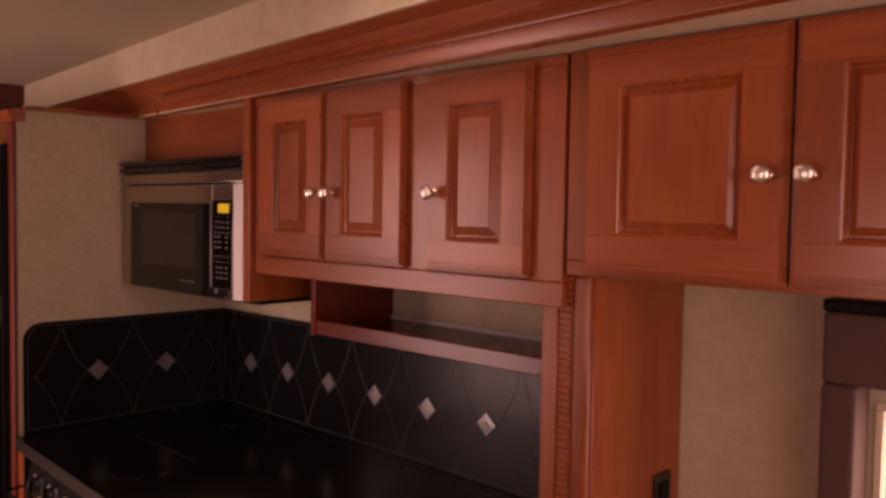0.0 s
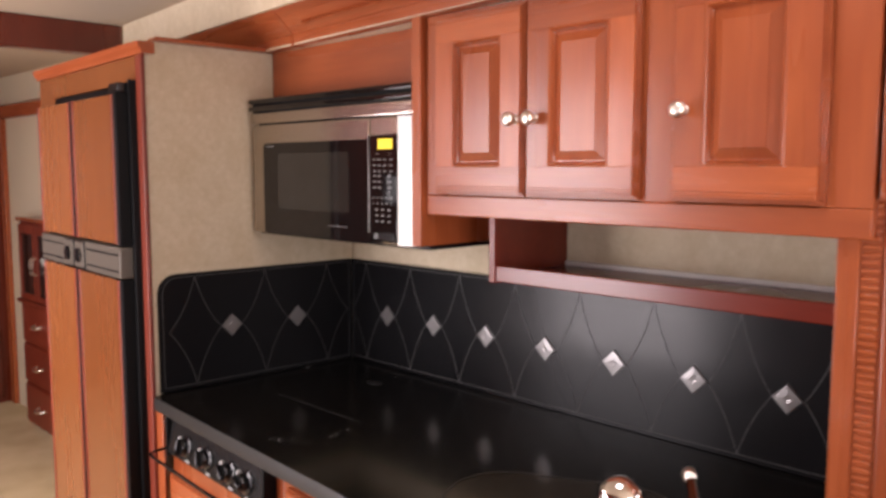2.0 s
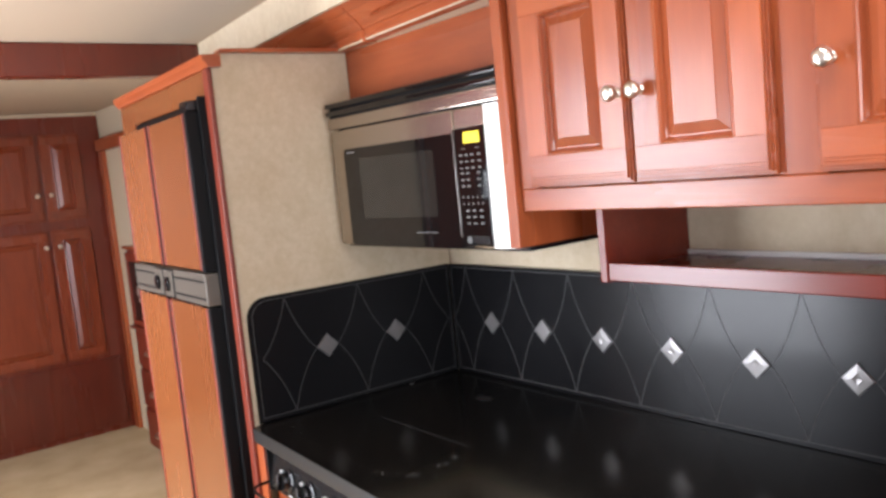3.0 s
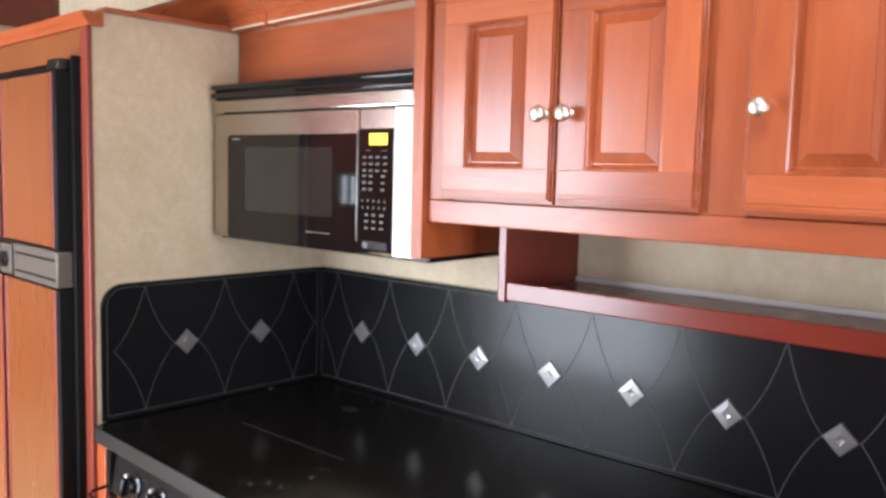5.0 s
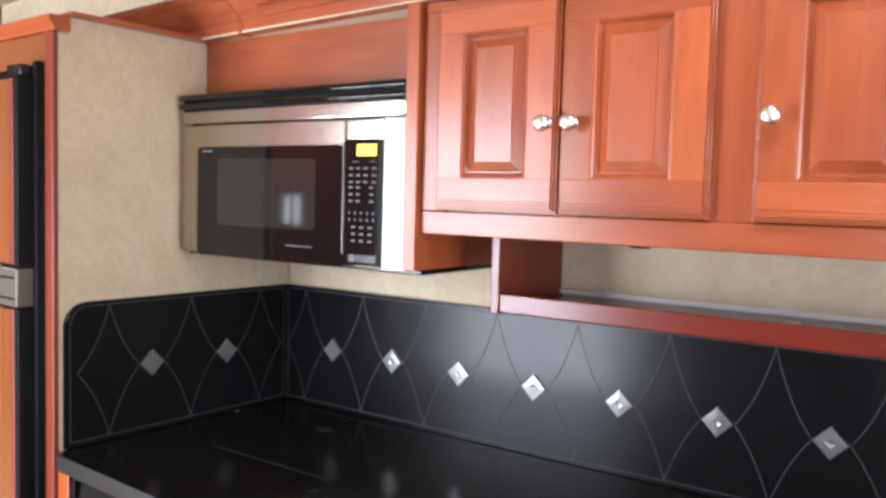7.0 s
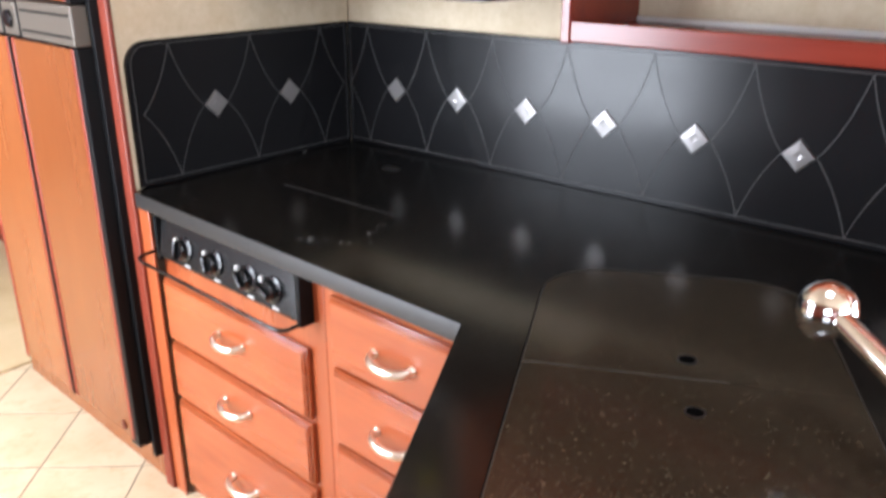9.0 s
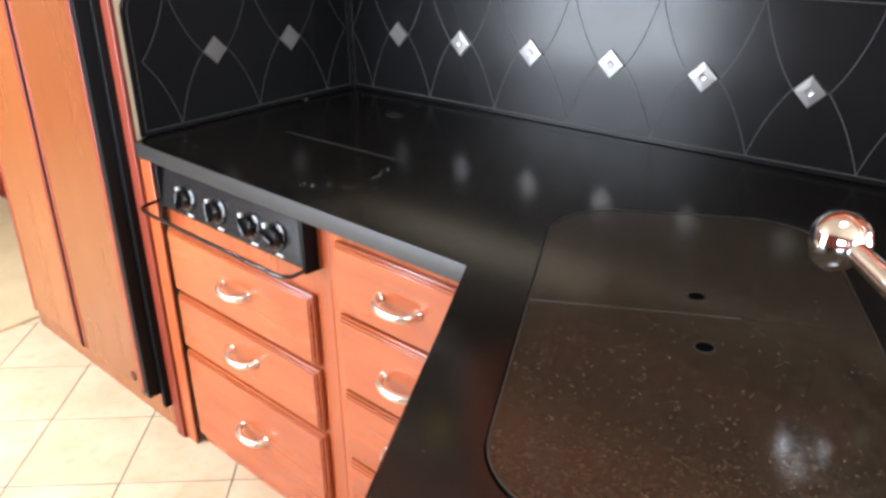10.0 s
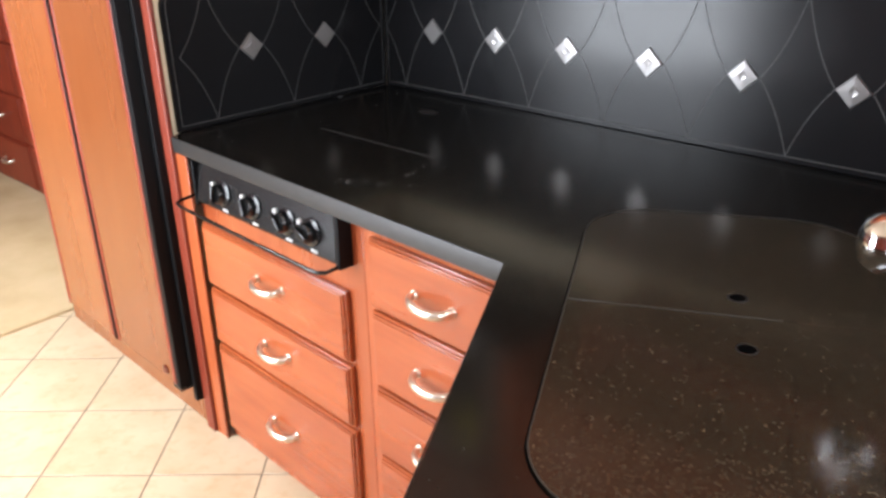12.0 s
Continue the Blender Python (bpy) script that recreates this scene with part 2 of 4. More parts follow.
def prism(poly, z0, z1, bevel=0.0, bm=None, seg=2):
    """A plan outline, drawn up from z0 to z1; bevel rounds the upper and lower rim."""
    bm = bm or bmesh.new()
    low = [bm.verts.new((x, y, z0)) for x, y in poly]
    top = [bm.verts.new((x, y, z1)) for x, y in poly]
    n = len(poly)
    f0, f1 = bm.faces.new(low[::-1]), bm.faces.new(top)
    for i in range(n):
        bm.faces.new((low[i], low[(i + 1) % n], top[(i + 1) % n], top[i])).smooth = True
    if bevel:
        bmesh.ops.bevel(bm, geom=list(f1.edges), offset=bevel, segments=seg, affect="EDGES", profile=0.5)
        bm.normal_update()
        for f in bm.faces:
            if abs(f.normal.z) > 0.99:
                f.smooth = False
    return bm


def extrude_x(profile, x0, x1, bm=None):
    """A (y, z) outline drawn along x."""
    bm = bm or bmesh.new()
    a = [bm.verts.new((x0, y, z)) for y, z in profile]
    b = [bm.verts.new((x1, y, z)) for y, z in profile]
    n = len(profile)
    bm.faces.new(a[::-1]), bm.faces.new(b)
    for i in range(n):
        bm.faces.new((a[i], a[(i + 1) % n], b[(i + 1) % n], b[i])).smooth = True
    return bm


def lathe(profile, centre, axis=(0, 0, 1), seg=24, bm=None):
    """A turned shape: (radius, height) pairs about an axis."""
    bm = bm or bmesh.new()
    m = Matrix.Translation(centre) @ Vector(axis).to_track_quat("Z", "Y").to_matrix().to_4x4()
    rings = []
    for r, h in profile:
        if r < 1e-6:
            rings.append([bm.verts.new(m @ Vector((0, 0, h)))])
        else:
            rings.append([bm.verts.new(m @ Vector((r * math.cos(2 * math.pi * i / seg), r * math.sin(2 * math.pi * i / seg), h))) for i in range(seg)])
    for a, b in zip(rings, rings[1:]):
        for i in range(seg):
            j = (i + 1) % seg
            if len(a) == 1 and len(b) > 1:
                bm.faces.new((a[0], b[i], b[j])).smooth = True
            elif len(b) == 1 and len(a) > 1:
                bm.faces.new((a[i], a[j], b[0])).smooth = True
            elif len(a) > 1:
                bm.faces.new((a[i], a[j], b[j], b[i])).smooth = True
    return bm


def tube(points, radius, seg=16, bm=None, flat=1.0):
    """A round bar along points; flat squeezes it across."""
    bm = bm or bmesh.new()
    pts = [Vector(p) for p in points]
    rings = []
    for i, p in enumerate(pts):
        d = (pts[min(i + 1, len(pts) - 1)] - pts[max(i - 1, 0)]).normalized()
        side = d.cross(Vector((0, 0, 1)))
        side = side.normalized() if side.length > 1e-4 else Vector((1, 0, 0))
        up = side.cross(d)
        r = radius(i / (len(pts) - 1)) if callable(radius) else radius
        rings.append([bm.verts.new(p + side * (r * math.cos(2 * math.pi * k / seg)) + up * (r * flat * math.sin(2 * math.pi * k / seg))) for k in range(seg)])
    for a, b in zip(rings, rings[1:]):
        for k in range(seg):
            j = (k + 1) % seg
            bm.faces.new((a[k], a[j], b[j], b[k])).smooth = True
    bm.faces.new(rings[0][::-1]), bm.faces.new(rings[-1])
    return bm


def rounded(w, h, r, n=8, cx=0.0, cy=0.0):
    out = []
    for sx, sy, a0 in ((1, 1, 0), (-1, 1, 90), (-1, -1, 180), (1, -1, 270)):
        for i in range(n + 1):
            a = radians(a0 + 90 * i / n)
            out.append((cx + sx * (w / 2 - r) + r * math.cos(a), cy + sy * (h / 2 - r) + r * math.sin(a)))
    return out


def raised_panel(x0, x1, z0, z1, y, depth=0.006, slope=0.03):
    """A fielded panel that faces -y: a sunk rim, a sloped border and a flat field."""
    bm = bmesh.new()
    loops = []
    for inset, out in ((-0.001, -0.006), (-0.001, 0.012), (0.004, 0.014), (0.007, 0.011), (0.008, 0.005), (0.011, 0.0), (0.014, 0.0), (0.014 + slope, depth + 0.0075), (0.0145 + slope, depth + 0.0095)):
        loops.append([bm.verts.new((x, y - out, z)) for x, z in ((x0 + inset, z0 + inset), (x1 - inset, z0 + inset), (x1 - inset, z1 - inset), (x0 + inset, z1 - inset))])
    for a, b in zip(loops, loops[1:]):
        for i in range(4):
            bm.faces.new((a[i], a[(i + 1) % 4], b[(i + 1) % 4], b[i]))
    bm.faces.new(loops[-1])
    return bm


KNOB = ((0.0, 0.0), (0.009, 0.0), (0.0095, 0.003), (0.0055, 0.006), (0.005, 0.013), (0.008, 0.0155), (0.0138, 0.018), (0.0160, 0.022), (0.0168, 0.026), (0.0160, 0.030), (0.0138, 0.033), (0.0095, 0.0350), (0.0, 0.0355))


def cabinet_door(parent, x0, x1, z0, z1, y, knob=None, stile=0.06, thick=0.02, panel_mat=None, slope=0.025):
    """A framed door whose front is at y: full-width rails, stiles between them, a raised panel and a knob."""
    f, b = y, y + thick
    across, upright = panel_mat or WOOD_X, panel_mat or WOOD_Z
    door = part("door", raised_panel(x0 + stile, x1 - stile, z0 + stile, z1 - stile, f + 0.0125, 0.002, slope), upright, parent)
    for za, zb, low in ((z0 + 0.009, z0 + stile, 1), (z1 - stile, z1 - 0.009, 0)):
        bm = box(x0 + 0.009, x1 - 0.009, f, b, za, zb, 0.0006, 1)
        # two thin beads along the outer rim
        for k in (0.005, 0.011):
            zz = za + k if low else zb - k
            part("bead", box(x0 + 0.012, x1 - 0.012, f - 0.0012, f + 0.002, zz - 0.0016, zz + 0.0016, 0.0008, 1), across, door)
        part("rail", bm, across, door)
    for xa, xb in ((x0 + 0.009, x0 + stile), (x1 - stile, x1 - 0.009)):
        part("stile", box(xa, xb, f + 0.0003, b, z0 + stile, z1 - stile, 0.0006, 1), upright, door)
    bm = bmesh.new()
    for k, front in ((0.0, 0.009), (0.0045, 0.0045)):
        for r in ((x0 + k, x1 - k, z0 + k, z0 + 0.0094), (x0 + k, x1 - k, z1 - 0.0094, z1 - k), (x0 + k, x0 + 0.0094, z0 + 0.0094, z1 - 0.0094), (x1 - 0.0094, x1 - k, z0 + 0.0094, z1 - 0.0094)):
            box(r[0], r[1], f + front, b + k * 0.01, r[2], r[3], 0.0014, 2, bm)
    part("edge_moulding", bm, across, door)
    if knob:
        bm = lathe(KNOB, (knob[0], f, knob[1]), (0, -1, 0), 40)
        for v in bm.verts:
            h, dx, dz = f - v.co.y, v.co.x - knob[0], v.co.z - knob[1]
            if h > 0.0155 and dx * dx + dz * dz > 1e-8:
                k = 0.93 + 0.028 * math.cos(6 * math.atan2(dz, dx) + 110 * h)
                v.co.x, v.co.z = knob[0] + dx * k, knob[1] + dz * k
        part("knob", bm, NICKEL, door, "twisted satin nickel knob")
    return door

# ---------------------------------------------------------------- structure
CEIL, SOUTH, EAST, WEST = 2.17, -2.5, 3.9, -3.62

solid("floor", box(-3.8, 4.0, -2.62, 0.12, -0.10, -0.0009), GROUT, label="dark grout bed under cream diagonal floor tiles", category="floor", kind="structure")
solid("carpet", box(-3.75, -1.09, -2.5, -0.05, -0.004, 0.012, 0.006), CARPET, label="beige short-pile carpet of the bedroom floor", category="carpet", kind="structure")


def wall_with_window(name, u0, u1, z1, hole, put, label):
    """A wall in its own plane, u along it and w through it, with one opening."""
    a, b, c, d = hole
    bm = bmesh.new()
    for r in ((u0, a, 0, z1), (b, u1, 0, z1), (a, b, 0, c), (a, b, d, z1)):
        put(bm, *r)
    return solid(name, bm, WALLPAPER, label=label, category="wall", kind="structure")


wall_with_window("wall_north", -1.084, 4.0, CEIL, (2.30, 3.36, 0.74, 1.30), lambda bm, a, b, c, d: box(a, b, 0.02, 0.12, c, d, bm=bm), "beige mottled wallpaper back wall with dinette window")
# out of view; dark wood keeps reflections and bounce on the fronts low
bm = bmesh.new()
for a, b, c, d in ((-3.75, -1.86, 0, CEIL), (-1.68, -1.08, 0, CEIL), (0.06, 1.74, 0, CEIL), (2.56, 4.0, 0, CEIL), (1.74, 2.56, 0, 1.19), (1.74, 2.56, 1.71, CEIL), (-1.86, -1.68, 0, 1.34), (-1.86, -1.68, 1.55, CEIL), (-1.08, 0.06, 0, 0.36), (-1.08, 0.06, 1.98, CEIL)):
    box(a, b, SOUTH - 0.12, SOUTH, c, d, bm=bm)
solid("wall_south", bm, WOOD_DARK, label="unseen side wall, dark cherry to dim reflections, with three openings", category="wall", kind="structure")
wall_with_window("wall_east", SOUTH, 0.02, CEIL, (-2.1, -0.5, 1.0, 1.9), lambda bm, a, b, c, d: box(EAST, EAST + 0.1, a, b, c, d, bm=bm), "beige front wall, out of view, with an assumed windscreen opening")
solid("wall_west", box(WEST - 0.12, WEST - 0.02, SOUTH, 0.02, 0, CEIL), WALLPAPER, label="beige end wall behind the wardrobe", category="wall", kind="structure")
solid("wall_bedroom", box(-3.72, -1.085, -0.075, 0.02, 0, CEIL), CREAM, label="cream painted bedroom side wall", category="wall", kind="structure")
# unseen openings cut for the overhead light and the bedroom fill
bm = bmesh.new()
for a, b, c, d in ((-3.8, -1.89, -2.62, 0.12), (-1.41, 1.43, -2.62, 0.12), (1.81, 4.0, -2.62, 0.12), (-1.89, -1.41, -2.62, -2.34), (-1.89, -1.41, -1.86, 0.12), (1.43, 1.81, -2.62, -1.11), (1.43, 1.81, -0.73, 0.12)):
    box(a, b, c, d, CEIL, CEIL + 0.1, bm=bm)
solid("ceiling", bm, CEILING, label="cream padded cloth ceiling", category="ceiling", kind="structure")
# the crown moulding and the fascia over it run askew to the back wall
CROWN = pose(0, -0.335, 0, 0, 0, -4.9)
solid("trim_fascia", box(-1.08, EAST + 0.03, -0.088, -0.066, 2.05, CEIL), WALLPAPER, CROWN, label="beige wallpaper fascia above the crown moulding", category="fascia", kind="structure")
solid("trim_soffit", prism([(-1.08, 0.02), (-1.08, -0.250), (3.85, -0.664), (3.85, 0.02)], 1.9555, 1.9605), CREAM, label="cream soffit board under the crown moulding", category="soffit", kind="structure")
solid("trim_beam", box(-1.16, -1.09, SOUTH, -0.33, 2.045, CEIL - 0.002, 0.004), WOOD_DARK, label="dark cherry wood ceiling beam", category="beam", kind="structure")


def window_frame(name, along, a, b, c, d, w, mat, label):
    """A slim frame in an opening, with one upright bar."""
    win = thing(name, (0, 0, 0), ROOM, label, "window", kind="structure")
    t = 0.016
    for r in ((a, b, c, c + t), (a, b, d - t, d), (a, a + t, c + t, d - t), (b - t, b, c + t, d - t), ((a + b) / 2 - 0.012, (a + b) / 2 + 0.012, c + t, d - t)):
        if along == "x":
            part("window_frame", box(r[0], r[1], w - 0.02, w + 0.02, r[2], r[3], 0.003), mat, win)
        else:
            part("window_frame", box(w - 0.02, w + 0.02, r[0], r[1], r[2], r[3], 0.003), mat, win)
    return win


window_frame("window_1", "x", 2.30, 3.36, 0.74, 1.30, 0.035, CREAM, "cream framed bright dinette window")
window_frame("window_2", "x", -1.08, 0.06, 0.36, 1.98, SOUTH - 0.03, BLACK_MATT, "tall dark framed side window with daylight")
window_frame("window_3", "x", -1.86, -1.68, 1.34, 1.55, SOUTH - 0.03, BLACK_MATT, "small dark framed window with daylight")
# frame of the opening added for the fill lamp
window_frame("fill_opening", "x", 1.74, 2.56, 1.19, 1.71, SOUTH - 0.03, BLACK_MATT, "added dark frame round an unseen fill-light opening")
window_frame("window_4", "y", -2.1, -0.5, 1.0, 1.9, EAST + 0.02, BLACK_MATT, "assumed dark framed windscreen, out of view, with daylight")

# ---------------------------------------------------------------- crown moulding
crown_profile = [(0.03, 1.954), (0.002, 1.954), (-0.004, 1.957), (-0.006, 1.962), (-0.008, 1.985), (-0.013, 1.987), (-0.014, 1.991), (-0.018, 1.995), (-0.032, 2.010), (-0.050, 2.026), (-0.053, 2.031), (-0.058, 2.033), (-0.068, 2.044), (-0.076, 2.050), (-0.078, 2.058), (0.03, 2.058)]
crown = solid("crown_moulding", extrude_x(crown_profile, -1.08, EAST + 0.03), WOOD_X, CROWN, label="cherry wood crown moulding above the wall cabinets", category="moulding", kind="structure")
ORIGIN[crown.name] = Vector((0, 0, 0))
bm = bmesh.new()
lean = Matrix.Translation((0, -0.0335, 2.010)) @ Matrix.Rotation(radians(-45), 4, "X")
for i in range(285):
    x = 0.30 + i * 0.0100
    piece = box(x, x + 0.0058, -0.0022, 0.0030, -0.014, 0.014)
    piece.transform(lean)
    me = bpy.data.meshes.new("flute")
    piece.to_mesh(me)
    piece.free()
    bm.from_mesh(me)
    bpy.data.meshes.remove(me)
tagged(part("carved_band", bm, WOOD_Z, crown), kind="stuff")
strip = [(y - (0.003 if y < 0.01 else 0), z + (0.003 if z > 2.04 else -0.003 if z < 1.96 else 0)) for y, z in crown_profile]
solid("crown_joint", extrude_x(strip, 0.178, 0.192), WOOD_Z, CROWN, label="narrow cherry cover strip over a moulding joint", category="moulding", kind="structure")

# ---------------------------------------------------------------- wall cabinet with three doors
cab = thing("wall_cabinet", (1.3, 0.02, 1.467), label="cherry wood wall cabinet with three raised-panel doors, closed", category="cabinet", group="wall cabinets")
X0, X1, ZB, ZT, YF = 0.8045, 1.852, 1.467, 1.953, -0.388
part("carcass", box(X0 + 0.004, X1 - 0.004, YF + 0.02, 0.018, ZB + 0.004, ZT), WOOD_X, cab)
part("bottom_rail", box(X0, X1, YF, YF + 0.02, ZB, ZB + 0.05, 0.003), WOOD_X, cab)
part("top_rail", box(X0, X1, YF, YF + 0.02, ZT - 0.02, ZT, 0.002), WOOD_X, cab)
for a, b in ((X0, 0.862), (1.418, 1.502), (1.772, X1)):
    part("upright", box(a, b, YF + 0.0006, YF + 0.02, ZB + 0.05, ZT - 0.02, 0.002), WOOD_Z, cab)
for a, b, k in ((0.853, 1.1355, 1.116), (1.140, 1.425, 1.171), (1.496, 1.780, 1.526)):
    cabinet_door(cab, a, b, 1.520, 1.944, YF - 0.022, (k, 1.690), 0.066, slope=0.0185)

# right-hand wall cabinet
cab = thing("wall_cabinet", (2.3, 0.02, 1.533), label="cherry wood wall cabinet with two raised-panel doors above the dinette window", category="cabinet", group="wall cabinets")
part("carcass", box(1.864, 2.712, -0.368, 0.018, 1.537, ZT), WOOD_X, cab)
part("bottom_rail", box(1.860, 2.716, -0.388, -0.366, 1.532, 1.562, 0.003), WOOD_X, cab)
part("upright", box(1.860, 1.925, -0.3874, -0.366, 1.562, ZT, 0.002), WOOD_Z, cab)
part("upright", box(2.64, 2.716, -0.3874, -0.366, 1.562, ZT, 0.002), WOOD_Z, cab)
cabinet_door(cab, 1.908, 2.280, 1.541, 1.952, -0.410, (2.249, 1.716), 0.070, slope=0.012)
cabinet_door(cab, 2.285, 2.657, 1.541, 1.952, -0.410, (2.314, 1.716), 0.070, slope=0.012)

# ---------------------------------------------------------------- ribbed pilaster beside the worktop
pil = thing("pilaster", (1.85, -0.2, 0.9), label="cherry wood end panel with a ribbed pilaster front", category="pilaster")
part("side_panel", box(1.800, 1.898, -0.345, 0.018, 0.902, 1.534, 0.002), WOOD_Z, pil)
part("stile", box(1.792, 1.829, -0.368, -0.345, 0.902, 1.4665, 0.002), WOOD_Z, pil)
part("stile", box(1.862, 1.900, -0.368, -0.345, 0.902, 1.534, 0.010, 4), WOOD_Z, pil)
bm = box(1.829, 1.862, -0.362, -0.345, 0.902, 1.534)
z = 0.91
while z < 1.525:
    box(1.831, 1.860, -0.368, -0.361, z, z + 0.0085, 0.002, 1, bm)
    z += 0.0135
part("ribbed_strip", bm, WOOD_X, pil)
socket = thing("wall_socket", (1.899, -0.06, 1.02), label="black plastic socket plate on the wooden end panel", category="socket")
part("plate", box(1.898, 1.905, -0.10, -0.03, 0.985, 1.085, 0.002), BLACK, socket)
part("insert", box(1.905, 1.908, -0.083, -0.047, 1.005, 1.065, 0.001), BLACK_MATT, socket)

# ---------------------------------------------------------------- open shelf under the wall cabinet
sh = thing("wall_shelf", (1.35, 0.0, 1.292), label="cherry wood open shelf with a front lip under the cabinet", category="shelf")
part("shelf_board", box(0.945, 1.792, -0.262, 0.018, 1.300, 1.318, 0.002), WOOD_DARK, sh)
# lip and end panel carry the shade of this spot in their colour
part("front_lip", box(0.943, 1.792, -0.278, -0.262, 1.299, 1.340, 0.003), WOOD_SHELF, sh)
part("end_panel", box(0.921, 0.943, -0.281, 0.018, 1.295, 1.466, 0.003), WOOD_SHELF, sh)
part("back_rim", box(0.943, 1.792, 0.006, 0.018, 1.318, 1.330, 0.002), WHITE, sh, "pale sealant strip")
lamp = thing("puck_light", (1.19, -0.2, 1.455), label="small black round lamp under the wall cabinet", category="lamp")
part("body", lathe(((0, 1.455), (0.02, 1.455), (0.026, 1.460), (0.026, 1.466), (0, 1.466)), (1.235, -0.22, 0)), BLACK, lamp)

# ---------------------------------------------------------------- microwave bay
bay = thing("microwave_bay", (0.4, 0.0, 1.385), label="cherry wood panel and side board round the microwave", category="panel")
part("header_panel", box(-0.018, 0.765, -0.300, -0.282, 1.80, 1.955, 0.001), WOOD_X, bay)
part("side_board", box(0.769, 0.803, -0.404, 0.018, 1.386, 1.955, 0.002), WOOD_Z, bay)

mw = thing("microwave", (0.388, -0.2, 1.38), label="stainless steel over-counter microwave with black glass door", category="microwave")
F = -0.392
part("housing", box(0.006, 0.764, F + 0.024, 0.015, 1.386, 1.790, 0.003), BLACK_MATT, mw)
part("bottom_plate", box(0.004, 0.80, F + 0.02, 0.015, 1.374, 1.3855, 0.003), BLACK, mw)
vent = part("vent", box(-0.004, 0.766, F + 0.004, F + 0.03, 1.757, 1.800, 0.003), BLACK_MATT, mw)
for z in (1.761, 1.783):
    part("louvre", box(-0.006, 0.766, F - 0.010, F + 0.008, z, z + 0.016, 0.005, 3), GLASS_BLACK, vent)
part("top_band", box(-0.004, 0.766, F - 0.002, F + 0.024, 1.722, 1.756, 0.003), STEEL, mw)
door = part("door", box(0.002, 0.588, F, F + 0.024, 1.382, 1.718, 0.004), STEEL, mw)
panel = prism(rounded(0.525, 0.282, 0.012, 5, 0.0, 0.0), 0, 0.003, 0.001)
panel.transform(Matrix.Translation((0.3275, F + 0.001, 1.520)) @ Matrix.Rotation(radians(90), 4, "X"))
glass = part("door_glass", panel, GLASS_BLACK, door)
panel = prism(rounded(0.352, 0.170, 0.012, 5, 0.0, 0.0), 0, 0.0006)
panel.transform(Matrix.Translation((0.322, F - 0.002, 1.544)) @ Matrix.Rotation(radians(90), 4, "X"))
part("viewing_window", panel, SCREEN, door, "dark mesh viewing window")
part("name_bar", box(0.085, 0.125, F - 0.0028, F - 0.0016, 1.648, 1.6515), LEGEND, door)
part("notice_bar", box(0.40, 0.49, F - 0.0028, F - 0.0016, 1.418, 1.420), LEGEND, door)
bm = prism([(0.7045, F + 0.024), (0.764, F + 0.024), (0.764, F + 0.0085), (0.762, F + 0.0078), (0.7045, F - 0.0012)], 1.382, 1.718)
part("turned_edge", bm, STEEL_DULL, mw, "steel edge strip turned slightly back", smooth=False)
ctl = part("control_column", box(0.590, 0.704, F, F + 0.024, 1.382, 1.718, 0.004), STEEL, mw)
part("control_panel", box(0.5885, 0.703, F - 0.003, F + 0.004, 1.386, 1.672, 0.003), GLASS_BLACK, ctl)
part("edge_trim", box(0.5865, 0.5895, F - 0.006, F, 1.41, 1.668, 0.001), STEEL_DULL, ctl)
part("display", box(0.627, 0.684, F - 0.0042, F - 0.002, 1.634, 1.660), DISPLAY, ctl, "lit yellow display")
for rows, z, cols, w, h in ((1, 1.622, (0.612, 0.664), 0.022, 0.002), (3, 1.608, (0.603, 0.624, 0.646, 0.671), 0.016, 0.0055), (3, 1.565, (0.603, 0.624, 0.664), 0.016, 0.006), (2, 1.508, (0.604, 0.622, 0.640, 0.658, 0.676), 0.005, 0.008), (3, 1.475, (0.612, 0.636, 0.662), 0.016, 0.006)):
    for i in range(rows):
        for x in cols:
            part("legend_bar", box(x + w * 0.1, x + w * 0.82, F - 0.0038, F - 0.0025, z - 0.0155 * i - h * 0.72, z - 0.0155 * i), LEGEND, ctl)
part("start_key", box(0.604, 0.690, F - 0.0045, F - 0.002, 1.392, 1.412, 0.002), BLACK, ctl)
part("key_mark", lathe(((0, 0), (0.008, 0), (0.008, 0.001), (0, 0.001)), (0.618, F - 0.0044, 1.402), (0, -1, 0), 16), LEGEND, ctl)

# ---------------------------------------------------------------- fridge side panel, backsplash
SIDE = pose(0, 0, 0, 0, 0, -2.0)      # the partition leans out of square in plan
solid("partition_panel", box(-0.040, -0.012, -0.7275, 0.015, 0, 1.953), WALLPAPER, SIDE, label="beige wallpapered partition beside the fridge", category="partition")


